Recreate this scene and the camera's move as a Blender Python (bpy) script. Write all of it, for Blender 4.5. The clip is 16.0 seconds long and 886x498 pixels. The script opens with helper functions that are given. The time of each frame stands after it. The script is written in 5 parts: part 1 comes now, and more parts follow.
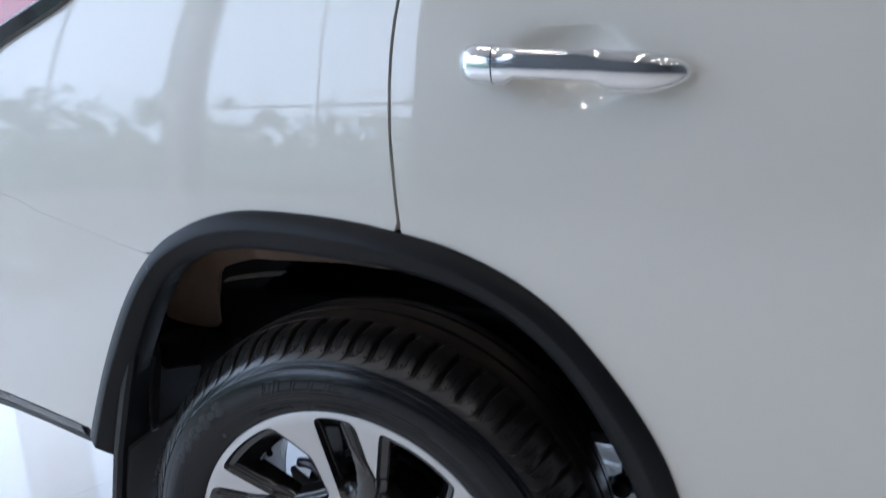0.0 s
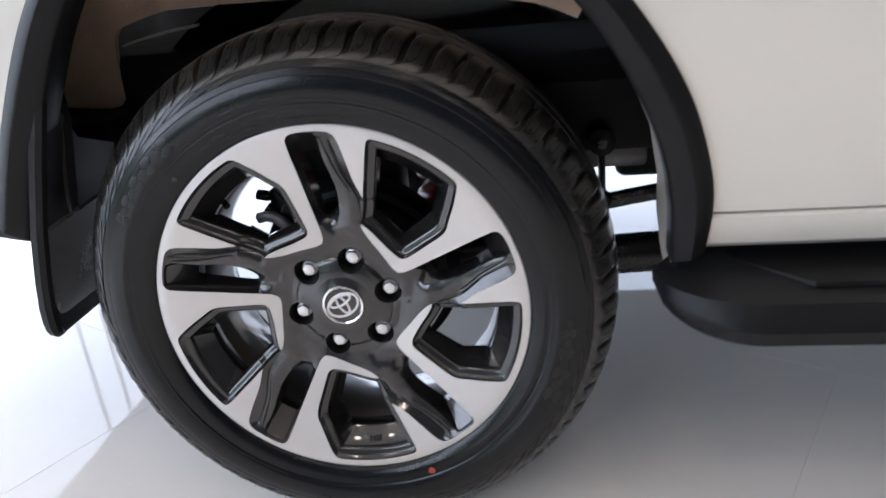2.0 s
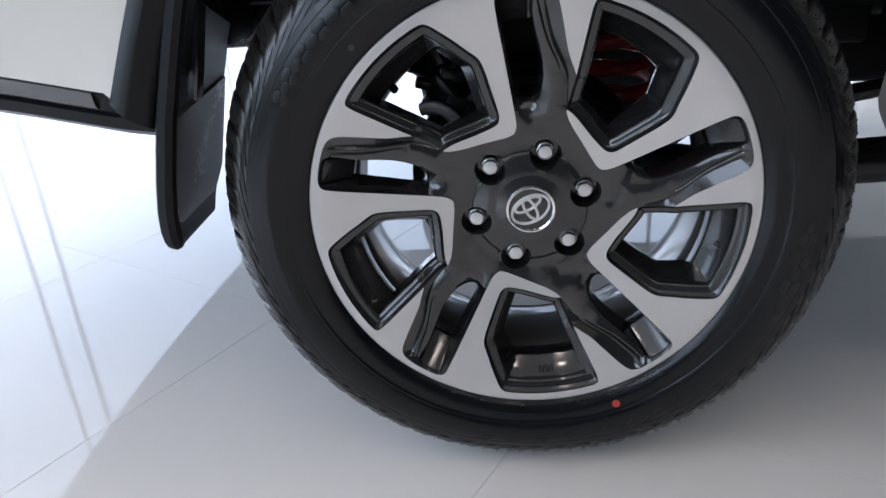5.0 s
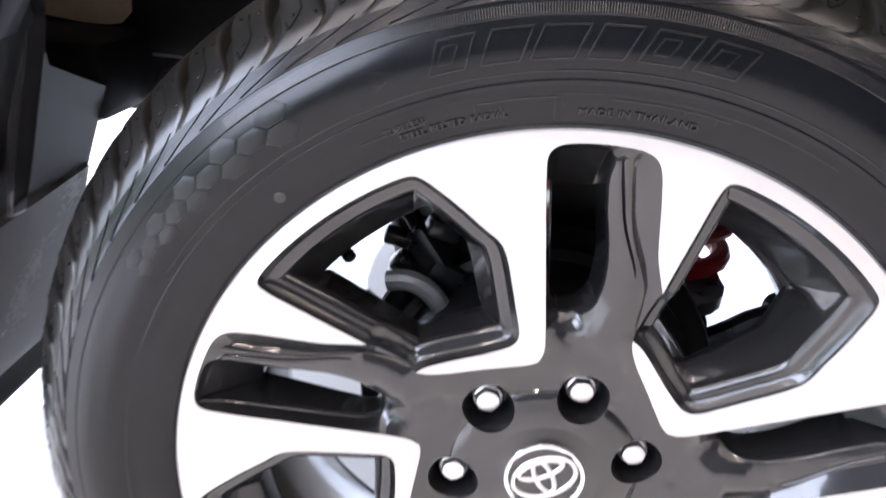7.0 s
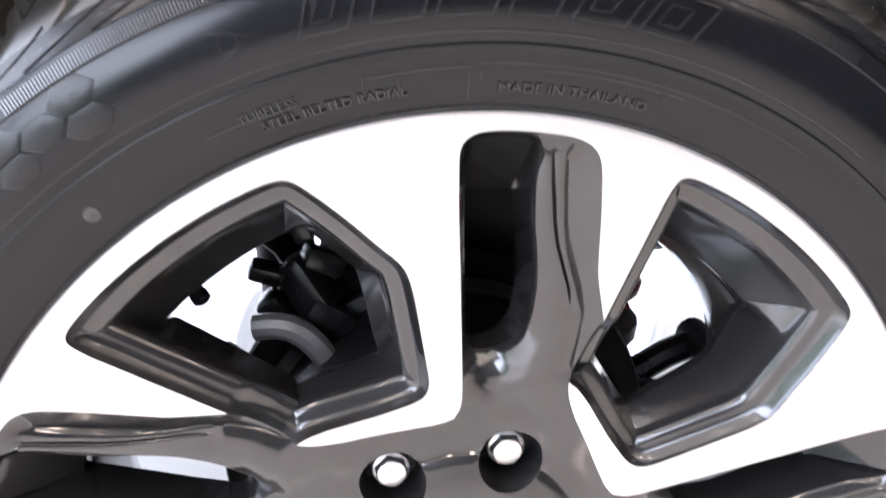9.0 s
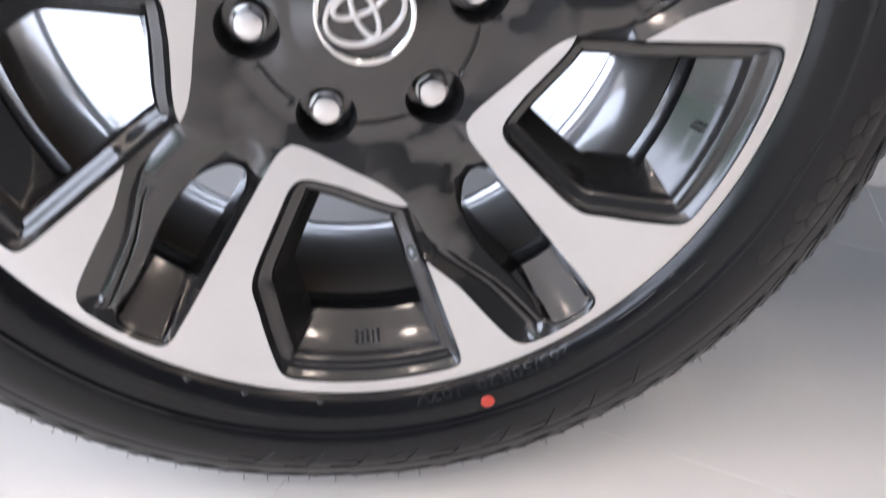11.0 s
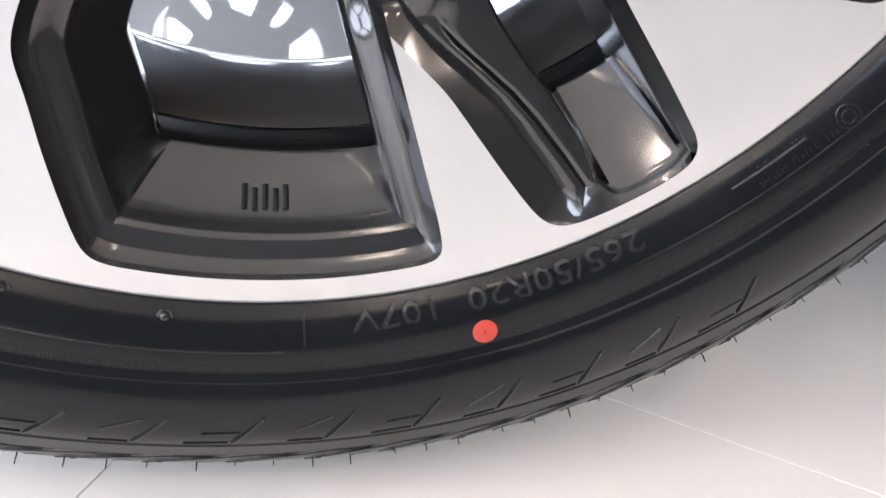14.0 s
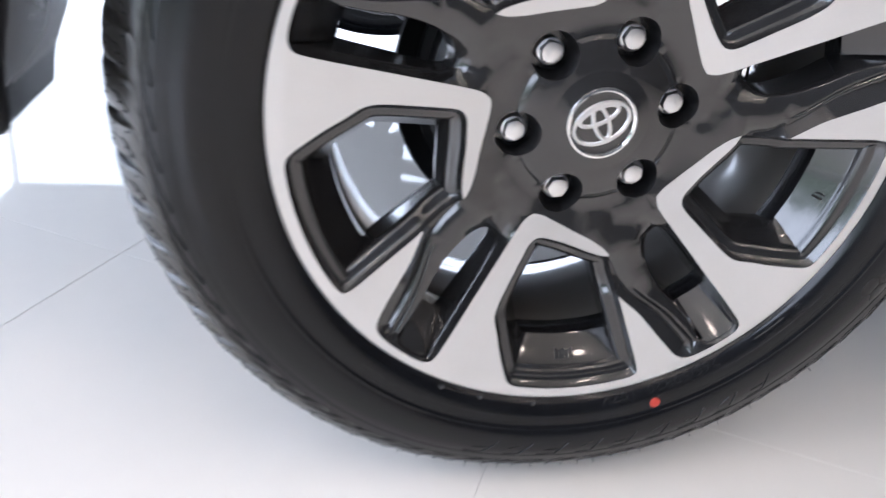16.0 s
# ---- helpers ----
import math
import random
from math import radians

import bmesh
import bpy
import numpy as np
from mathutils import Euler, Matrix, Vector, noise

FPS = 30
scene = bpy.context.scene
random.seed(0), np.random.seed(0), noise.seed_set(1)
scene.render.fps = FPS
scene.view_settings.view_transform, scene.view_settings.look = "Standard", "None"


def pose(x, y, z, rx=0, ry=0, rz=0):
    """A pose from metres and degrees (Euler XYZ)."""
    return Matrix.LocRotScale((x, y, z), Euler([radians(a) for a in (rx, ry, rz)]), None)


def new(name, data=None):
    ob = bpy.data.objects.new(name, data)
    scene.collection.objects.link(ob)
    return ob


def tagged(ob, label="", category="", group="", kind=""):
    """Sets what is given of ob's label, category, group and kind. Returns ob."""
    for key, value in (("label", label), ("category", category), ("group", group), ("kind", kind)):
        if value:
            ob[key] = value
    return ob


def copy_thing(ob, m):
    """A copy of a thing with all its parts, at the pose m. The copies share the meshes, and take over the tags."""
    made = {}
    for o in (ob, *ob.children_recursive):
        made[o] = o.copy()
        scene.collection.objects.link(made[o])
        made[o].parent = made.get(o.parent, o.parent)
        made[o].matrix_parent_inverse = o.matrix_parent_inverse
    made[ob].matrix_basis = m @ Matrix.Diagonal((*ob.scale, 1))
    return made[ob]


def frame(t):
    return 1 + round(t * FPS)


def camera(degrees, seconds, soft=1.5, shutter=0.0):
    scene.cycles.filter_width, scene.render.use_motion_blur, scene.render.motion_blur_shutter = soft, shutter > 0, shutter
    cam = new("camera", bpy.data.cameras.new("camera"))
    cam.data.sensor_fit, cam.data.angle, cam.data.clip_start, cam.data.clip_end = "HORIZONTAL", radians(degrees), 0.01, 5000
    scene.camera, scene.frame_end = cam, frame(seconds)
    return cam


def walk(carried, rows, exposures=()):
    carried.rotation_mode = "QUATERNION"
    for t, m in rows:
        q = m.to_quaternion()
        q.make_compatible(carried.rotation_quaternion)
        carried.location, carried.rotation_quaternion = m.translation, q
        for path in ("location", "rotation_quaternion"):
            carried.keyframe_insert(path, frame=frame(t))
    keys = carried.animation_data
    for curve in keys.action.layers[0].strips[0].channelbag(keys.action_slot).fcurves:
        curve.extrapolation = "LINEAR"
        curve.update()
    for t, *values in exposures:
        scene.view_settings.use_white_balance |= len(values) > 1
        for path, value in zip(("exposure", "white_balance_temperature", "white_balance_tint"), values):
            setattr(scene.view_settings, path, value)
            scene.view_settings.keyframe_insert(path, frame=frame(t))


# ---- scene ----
from mathutils import geometry

cam = camera(61.73, 16.0, 1.5, 0.4)
PATH = [
    (0, 0.5134, -0.8752, 1.1576, 75.50, 2.21, 20.20),
    (0.5, 0.4870, -0.9031, 1.0919, 72.55, 3.20, 19.37),
    (1, 0.4715, -0.9451, 1.0224, 69.91, 2.30, 18.51),
    (1.5, 0.4203, -0.9523, 0.9447, 67.99, 1.44, 15.25),
    (2, 0.3035, -0.9137, 0.8553, 67.54, 5.13, 6.93),
    (2.5, 0.1908, -0.9168, 0.7997, 67.25, 5.64, 5.71),
    (3, 0.1060, -0.9383, 0.7499, 66.58, 5.11, 4.26),
    (3.2, 0.0776, -0.9326, 0.7450, 65.60, 4.66, 3.54),
    (5.3, -0.0342, -0.8087, 0.7275, 65.16, 3.16, 4.12),
    (5.5, -0.0352, -0.7870, 0.7384, 64.97, 3.43, 5.41),
    (6, -0.0545, -0.7071, 0.7518, 65.19, 0.47, 7.37),
    (6.5, -0.0762, -0.5623, 0.7525, 65.69, -4.05, 5.74),
    (7, -0.0906, -0.4331, 0.7474, 67.41, -5.71, 2.84),
    (7.5, -0.0976, -0.3632, 0.7483, 69.83, -6.49, 0.27),
    (8, -0.0954, -0.3346, 0.7463, 71.44, -6.74, -1.78),
    (8.2, -0.0977, -0.3290, 0.7424, 72.39, -6.99, -2.50),
    (10.3, -0.0613, -0.4211, 0.5865, 69.00, -4.60, -13.87),
    (10.5, -0.0306, -0.4394, 0.5730, 66.04, -3.83, -10.68),
    (11, -0.0327, -0.4215, 0.4847, 60.03, -7.02, -8.50),
    (11.5, -0.0298, -0.3714, 0.4307, 54.06, -9.64, -6.19),
    (12, -0.0391, -0.3047, 0.3589, 53.41, -12.12, -6.51),
    (12.5, -0.0072, -0.2618, 0.3045, 55.11, -11.29, -8.15),
    (13, 0.0123, -0.2327, 0.2853, 57.66, -11.86, -11.43),
    (13.5, 0.0106, -0.2372, 0.2782, 58.77, -12.00, -11.64),
    (14, 0.0047, -0.2415, 0.2851, 60.22, -12.33, -11.79),
    (14.5, 0.0005, -0.2469, 0.2935, 61.76, -12.61, -12.01),
    (15, -0.0306, -0.2946, 0.3753, 63.27, -12.58, -11.82),
    (15.5, -0.1191, -0.4189, 0.5005, 62.86, -9.65, -9.48),
    (16, -0.2546, -0.5345, 0.5603, 62.11, -7.25, -9.88),
]
EXPOSURE = [(0, -0.8, 4950, 9), (0.5, -0.64, 5150, 10), (1.0, -0.46, 5250, 10), (1.5, -0.44, 5400, 12), (2, -0.14, 5550, 13), (2.5, -0.26, 5500, 13), (3, -0.44, 5400, 13), (5.5, -0.56, 5300, 11), (6, -0.26, 5400, 13), (7, 1.07, 5550, 17), (8.2, 1.47, 5800, 17), (10.3, 0.84, 5450, 15), (11, 0.55, 5650, 15), (12, 0.48, 5700, 14), (12.5, 0.85, 5660, 13), (13, 0.97, 5620, 13), (14, 0.97, 5720, 14), (15.5, 0.69, 5550, 14), (16, 0.46, 5500, 13)]
walk(cam, [(t, pose(x, y, z, a, b, c)) for t, x, y, z, a, b, c in PATH], EXPOSURE)

# ---- world and light ----
world = bpy.data.worlds.new("world")
scene.world = world
world.use_nodes = True
wn = world.node_tree.nodes
sky = wn.new("ShaderNodeTexSky")
sky.sky_type = "NISHITA"
sky.sun_disc = False
sky.sun_elevation, sky.sun_rotation = radians(48), radians(200)
world.node_tree.links.new(sky.outputs[0], wn["Background"].inputs[0])
wn["Background"].inputs[1].default_value = 0.12

ZC = 0.372  # height of the wheel centre over the car's own base
LIFT = 0.011  # the car's base over the floor


# ---- materials ----
def material(name, base, rough=0.5, metal=0.0, coat=0.0, vary=0.12, scale=12.0, bump=0.0, bump_scale=300.0,
             rough_vary=0.1, island=0.0, spec=0.5, coat_rough=0.04, coat_ior=1.5):
    """A principled surface: colour varied at two scales, uneven gloss and fine relief."""
    m = bpy.data.materials.new(name)
    m.use_nodes = True
    n, l = m.node_tree.nodes, m.node_tree.links
    p = n["Principled BSDF"]
    p.inputs["Metallic"].default_value = metal
    p.inputs["Specular IOR Level"].default_value = spec
    p.inputs["Coat Weight"].default_value = coat
    p.inputs["Coat Roughness"].default_value = coat_rough
    p.inputs["Coat IOR"].default_value = coat_ior
    tc = n.new("ShaderNodeTexCoord")
    big, fine = n.new("ShaderNodeTexNoise"), n.new("ShaderNodeTexNoise")
    big.inputs["Scale"].default_value, fine.inputs["Scale"].default_value = scale, scale * 14
    big.inputs["Detail"].default_value = fine.inputs["Detail"].default_value = 5
    for t in (big, fine):
        l.new(tc.outputs["Object"], t.inputs["Vector"])
    mix = n.new("ShaderNodeMath")
    mix.operation = "MULTIPLY_ADD"
    mix.inputs[1].default_value = 0.45
    l.new(fine.outputs[0], mix.inputs[0])
    l.new(big.outputs[0], mix.inputs[2])
    ramp = n.new("ShaderNodeMapRange")
    ramp.inputs[1].default_value, ramp.inputs[2].default_value = 0.4, 1.05
    ramp.inputs[3].default_value, ramp.inputs[4].default_value = 1 - vary, 1 + vary
    l.new(mix.outputs[0], ramp.inputs[0])
    last = ramp.outputs[0]
    if island:
        info = n.new("ShaderNodeObjectInfo")
        r2 = n.new("ShaderNodeMapRange")
        r2.inputs[3].default_value, r2.inputs[4].default_value = 1 - island, 1 + island
        l.new(info.outputs["Random"], r2.inputs[0])
        mul = n.new("ShaderNodeMath")
        mul.operation = "MULTIPLY"
        l.new(last, mul.inputs[0])
        l.new(r2.outputs[0], mul.inputs[1])
        last = mul.outputs[0]
    col = n.new("ShaderNodeVectorMath")
    col.operation = "SCALE"
    col.inputs[0].default_value = base
    l.new(last, col.inputs["Scale"])
    l.new(col.outputs[0], p.inputs["Base Color"])
    rr = n.new("ShaderNodeMapRange")
    rr.inputs[1].default_value, rr.inputs[2].default_value = 0.4, 1.05
    rr.inputs[3].default_value, rr.inputs[4].default_value = rough * (1 - rough_vary), rough * (1 + rough_vary)
    l.new(mix.outputs[0], rr.inputs[0])
    l.new(rr.outputs[0], p.inputs["Roughness"])
    if bump:
        t = n.new("ShaderNodeTexNoise")
        t.inputs["Scale"].default_value = bump_scale
        l.new(tc.outputs["Object"], t.inputs["Vector"])
        b = n.new("ShaderNodeBump")
        b.inputs["Strength"].default_value = bump
        b.inputs["Distance"].default_value = 0.001
        l.new(t.outputs[0], b.inputs["Height"])
        l.new(b.outputs[0], p.inputs["Normal"])
    return m


def glow(name, colour, strength):
    m = bpy.data.materials.new(name)
    m.use_nodes = True
    n, l = m.node_tree.nodes, m.node_tree.links
    e = n.new("ShaderNodeEmission")
    e.inputs[0].default_value = (*colour, 1)
    e.inputs[1].default_value = strength
    l.new(e.outputs[0], n["Material Output"].inputs[0])
    return m


PAINT = material("pearl_white_paint", (0.74, 0.715, 0.645), 0.36, 0.0, 1.0, 0.015, 3, 0.02, 900, 0.05, coat_ior=1.75, coat_rough=0.03)
PLASTIC = material("grained_black_plastic", (0.0095, 0.0098, 0.0108), 0.36, spec=0.2, vary=0.15, scale=9, bump=0.15, bump_scale=1600)
# black plastic with the pale floor's reflection lifted into its grey base
FLAP = material("dull_black_flap", (0.11, 0.11, 0.115), 0.27, spec=0.9, vary=0.1, scale=14, bump=0.02, bump_scale=500, rough_vary=0.04)
GLOSSBLACK = material("gloss_black_trim", (0.02, 0.02, 0.022), 0.16, coat=0.6, vary=0.1, scale=7)
RUBBER = material("tyre_rubber", (0.0045, 0.005, 0.0064), 0.19, spec=0.34, vary=0.3, scale=22, bump=0.03, bump_scale=900, rough_vary=0.25)
# base lighter than the tyre's, so raised edges carry their glints in the colour
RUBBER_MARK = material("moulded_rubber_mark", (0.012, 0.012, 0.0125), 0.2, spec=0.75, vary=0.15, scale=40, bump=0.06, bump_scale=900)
CELL = material("satin_rubber_cell", (0.006, 0.006, 0.0065), 0.3, spec=0.4, vary=0.3, scale=30, bump=0.05, bump_scale=900)
TREAD = material("tread_rubber", (0.0155, 0.0146, 0.013), 0.3, spec=0.75, vary=0.25, scale=30, bump=0.04, bump_scale=1500, island=0.15)
RIMPAINT = material("dark_grey_wheel_paint", (0.03, 0.0295, 0.0305), 0.22, 0.55, coat=1.0, vary=0.06, scale=10, bump=0.008, bump_scale=500, rough_vary=0.05, spec=0.3, coat_rough=0.09, coat_ior=1.58)
BARREL = material("dark_barrel_paint", (0.011, 0.011, 0.012), 0.25, 0.2, coat=0.6, vary=0.03, scale=4, rough_vary=0.02, coat_rough=0.08, coat_ior=1.56)
# dark barrel's warm reflections are worked into this lighter, tan-tinted base
BARRELTAN = material("satin_dark_barrel_paint", (0.105, 0.097, 0.088), 0.34, 0.35, coat=1.0, vary=0.05, scale=5, rough_vary=0.03, coat_rough=0.1, coat_ior=1.75, bump=0.01, bump_scale=700)
SILVER = material("machined_aluminium", (0.645, 0.635, 0.625), 0.36, 0.62, vary=0.035, scale=30, bump=0.04, bump_scale=1400)
CHROME = material("chrome", (0.86, 0.87, 0.88), 0.07, 1.0, vary=0.02, scale=20)
NUTMETAL = material("bright_zinc_nut", (0.8, 0.8, 0.81), 0.36, 1.0, vary=0.05, scale=60)
REDMARK = material("red_paint_dot", (0.44, 0.045, 0.026), 0.45, vary=0.2, scale=110)
CHALK = material("pale_crayon_mark", (0.05, 0.049, 0.045), 0.6, vary=0.6, scale=150)
REDSPRING = material("red_spring_paint", (0.3, 0.008, 0.01), 0.35, coat=0.4, vary=0.12, scale=20)
# near-black of the underseal, also given to nut pockets and tread slits
UNDERSEAL_BLACK = material("black_underseal", (0.0045, 0.0045, 0.005), 0.5, spec=0.25, vary=0.2, scale=14, bump=0.3, bump_scale=250)
BLACKMETAL = material("black_painted_steel", (0.01, 0.01, 0.011), 0.28, spec=0.4, vary=0.2, scale=20, bump=0.1, bump_scale=300)
GREYMETAL = material("cast_grey_metal", (0.3, 0.3, 0.305), 0.4, 0.6, vary=0.25, scale=40, bump=0.3, bump_scale=300)
# body paint inside the arch, its brownish shade put into the base colour
ARCHTAN = material("tan_primer", (0.68, 0.49, 0.345), 0.5, vary=0.22, scale=16, bump=0.15, bump_scale=120)
# a greyer, darker tone than the outer body paint
INNERPAINT = material("dusty_inner_paint", (0.52, 0.485, 0.43), 0.45, vary=0.12, scale=9, bump=0.08, bump_scale=160)
TAILRED = material("tail_lamp_red", (0.45, 0.015, 0.02), 0.12, coat=1.0, vary=0.1, scale=15)
GLASS = material("tinted_window_glass", (0.015, 0.018, 0.02), 0.04, coat=0.5, vary=0.05, scale=4)
TILE = material("polished_white_tile", (0.86, 0.825, 0.778), 0.035, vary=0.02, scale=2.2, rough_vary=0.25, island=0.012, spec=0.5, bump=0.035, bump_scale=9)
GROUT = material("pale_grey_grout", (0.78, 0.755, 0.72), 0.6, vary=0.08, scale=40)
WALLWHITE = material("white_plaster", (0.76, 0.75, 0.72), 0.7, vary=0.03, scale=2, bump=0.1, bump_scale=200)
# unseen walls, darkened so glossy rubber and paint reflect something dark
WALLDARK = material("grey_wall_panel", (0.085, 0.088, 0.093), 0.55, vary=0.05, scale=2)
CEIL = material("beige_ceiling", (0.46, 0.42, 0.375), 0.8, vary=0.03, scale=2)
FRAME = material("grey_aluminium_frame", (0.5, 0.51, 0.53), 0.4, 0.3, vary=0.05, scale=8)
LAMPGLOW = glow("downlight_glow", (1.0, 0.79, 0.575), 58.0)


def backdrop_material(name, strength, sky_col, tree_col, line):
    """Daylight outside a window: bright sky above, uneven foliage below."""
    m = bpy.data.materials.new(name)
    m.use_nodes = True
    n, l = m.node_tree.nodes, m.node_tree.links
    tc = n.new("ShaderNodeTexCoord")
    sep = n.new("ShaderNodeSeparateXYZ")
    l.new(tc.outputs["Object"], sep.inputs[0])
    noi = n.new("ShaderNodeTexNoise")
    noi.inputs["Scale"].default_value, noi.inputs["Detail"].default_value = 2.2, 12
    noi.inputs["Roughness"].default_value = 0.66
    l.new(tc.outputs["Object"], noi.inputs["Vector"])
    add = n.new("ShaderNodeMath")
    add.operation = "MULTIPLY_ADD"
    add.inputs[1].default_value = 6.0
    l.new(noi.outputs[0], add.inputs[0])
    l.new(sep.outputs["Z"], add.inputs[2])
    mr = n.new("ShaderNodeMapRange")
    mr.inputs[1].default_value, mr.inputs[2].default_value = line + 1.2, line + 2.0
    l.new(add.outputs[0], mr.inputs[0])
    mx = n.new("ShaderNodeMix")
    mx.data_type = "RGBA"
    mx.inputs["A"].default_value, mx.inputs["B"].default_value = (*tree_col, 1), (*sky_col, 1)
    l.new(mr.outputs[0], mx.inputs["Factor"])
    e = n.new("ShaderNodeEmission")
    e.inputs[1].default_value = strength
    l.new(mx.outputs["Result"], e.inputs[0])
    l.new(e.outputs[0], n["Material Output"].inputs[0])
    return m


# ---- building helpers ----
def obj(name, bm, mat, smooth=True, sharp=34):
    me = bpy.data.meshes.new(name)
    bm.normal_update()
    bm.to_mesh(me)
    bm.free()
    me.materials.append(mat)
    if smooth:
        me.shade_smooth()
        me.set_sharp_from_angle(angle=radians(sharp))
    return new(name, me)


def part(name, bm, mat, parent, label="", smooth=True, sharp=34):
    ob = obj(name, bm, mat, smooth, sharp)
    ob.parent = parent
    if label:
        ob["label"] = label
    return ob


def box_bm(x0, x1, y0, y1, z0, z1, bevel=0.0, segs=2):
    bm = bmesh.new()
    bmesh.ops.create_cube(bm, size=1, matrix=Matrix.Translation(((x0 + x1) / 2, (y0 + y1) / 2, (z0 + z1) / 2))
                          @ Matrix.Diagonal((x1 - x0, y1 - y0, z1 - z0, 1)))
    if bevel:
        bmesh.ops.bevel(bm, geom=bm.edges[:], offset=bevel, segments=segs, affect="EDGES", profile=0.5)
    return bm


def loft_bm(rings, closed=True, caps=False, loop=False, bm=None):
    """Faces between successive rings of points."""
    bm = bm or bmesh.new()
    vs = [[bm.verts.new(p) for p in r] for r in rings]
    pairs = list(zip(vs, vs[1:])) + ([(vs[-1], vs[0])] if loop else [])
    n = len(rings[0])
    for a, b in pairs:
        for i in range(n if closed else n - 1):
            j = (i + 1) % n
            bm.faces.new((a[i], a[j], b[j], b[i]))
    if caps:
        bm.faces.new(vs[0][::-1])
        bm.faces.new(vs[-1])
    return bm


def spin_bm(profile, n=160, closed=False):
    """Turn a profile of (radius, depth) about the wheel's axle, the y axis."""
    rings = []
    for i in range(n):
        a = 2 * math.pi * i / n
        rings.append([(r * math.cos(a), y, r * math.sin(a)) for r, y in profile])
    return loft_bm(rings, closed=closed, loop=True)


def tube_bm(points, radius, n=12, caps=True, bm=None):
    """A round bar along a line of points; radius: one number or one for each point."""
    pts = [Vector(p) for p in points]
    rad = radius if isinstance(radius, (list, tuple)) else [radius] * len(pts)
    rings, side = [], None
    for i, p in enumerate(pts):
        d = (pts[min(i + 1, len(pts) - 1)] - pts[max(i - 1, 0)]).normalized()
        if side is None:
            side = d.cross(Vector((0.3, 0.2, 1)) if abs(d.z) < 0.9 else Vector((1, 0.1, 0))).normalized()
        side = (side - d * side.dot(d)).normalized()
        up = d.cross(side)
        rings.append([p + rad[i] * (math.cos(2 * math.pi * k / n) * side + math.sin(2 * math.pi * k / n) * up) for k in range(n)])
    return loft_bm(rings, caps=caps, bm=bm)


def smooth_line(pts, step):
    """A Catmull-Rom line through pts, sampled about every step."""
    P = [Vector(p) for p in pts]
    out = []
    for i in range(len(P) - 1):
        p0, p1, p2, p3 = P[max(i - 1, 0)], P[i], P[i + 1], P[min(i + 2, len(P) - 1)]
        n = max(1, int((p2 - p1).length / step + 0.5))
        for k in range(n):
            t = k / n
            out.append(0.5 * (2 * p1 + (p2 - p0) * t + (2 * p0 - 5 * p1 + 4 * p2 - p3) * t * t + (3 * p1 - p0 - 3 * p2 + p3) * t ** 3))
    out.append(P[-1])
    return out


def dense(pts, step, closed=True):
    """A straight-sided line sampled about every step."""
    P = [Vector(p) for p in pts]
    out = []
    for i in range(len(P) if closed else len(P) - 1):
        a, b = P[i], P[(i + 1) % len(P)]
        n = max(1, int((b - a).length / step + 0.5))
        out += [a.lerp(b, k / n) for k in range(n)]
    if not closed:
        out.append(P[-1])
    return out


def inside(poly, pts):
    """Which of the points (rows of x, z) lie in the polygon."""
    poly, pts = np.asarray(poly, float), np.asarray(pts, float)
    x, y = pts[:, 0], pts[:, 1]
    hit = np.zeros(len(pts), bool)
    for (x0, y0), (x1, y1) in zip(poly, np.roll(poly, -1, 0)):
        if y0 != y1:
            hit ^= ((y0 > y) != (y1 > y)) & (x < (x1 - x0) * (y - y0) / (y1 - y0) + x0)
    return hit


def sheet_bm(outer, holes, height, step, margin=0.35, creases=()):
    """A triangulated sheet in the x-z plane inside outer and outside holes; height(points) gives each point's depth y."""
    loops = [np.array([(p[0], p[1]) for p in lo]) for lo in [outer] + list(holes)]
    lo, hi = loops[0].min(0), loops[0].max(0)
    gx, gz = np.meshgrid(np.arange(lo[0], hi[0], step), np.arange(lo[1], hi[1], step))
    gx[1::2] += step / 2
    grid = np.stack([gx.ravel(), gz.ravel()], 1)
    keep = inside(loops[0], grid)
    for h in loops[1:]:
        keep &= ~inside(h, grid)
    grid = grid[keep]
    lines = [np.array([(p[0], p[1]) for p in li]) for li in creases]
    edge = np.concatenate(loops + lines)
    near = np.array([((edge - g) ** 2).sum(1).min() for g in grid]) if len(grid) else np.zeros(0)
    grid = grid[near > (margin * step) ** 2] if len(grid) else grid.reshape(0, 2)
    verts = [Vector(p) for p in np.concatenate([edge, grid])]
    edges, s = [], 0
    for h in loops:
        edges += [(s + i, s + (i + 1) % len(h)) for i in range(len(h))]
        s += len(h)
    for li in lines:
        edges += [(s + i, s + i + 1) for i in range(len(li) - 1)]
        s += len(li)
    vo, _, fo, _, _, _ = geometry.delaunay_2d_cdt(verts, edges, [], 0, 1e-7)
    v2 = np.array([(v.x, v.y) for v in vo])
    tri = np.array(fo)
    mid = v2[tri].mean(1)
    ok = inside(loops[0], mid)
    for h in loops[1:]:
        ok &= ~inside(h, mid)
    deep = height(v2)
    bm = bmesh.new()
    vs = [bm.verts.new((x, y, z)) for (x, z), y in zip(v2, deep)]
    for f in tri[ok]:
        bm.faces.new([vs[i] for i in f])
    bmesh.ops.delete(bm, geom=[v for v in bm.verts if not v.link_faces], context="VERTS")
    bmesh.ops.recalc_face_normals(bm, faces=bm.faces[:])
    if sum(f.normal.y for f in bm.faces) > 0:
        bmesh.ops.reverse_faces(bm, faces=bm.faces[:])
    return bm


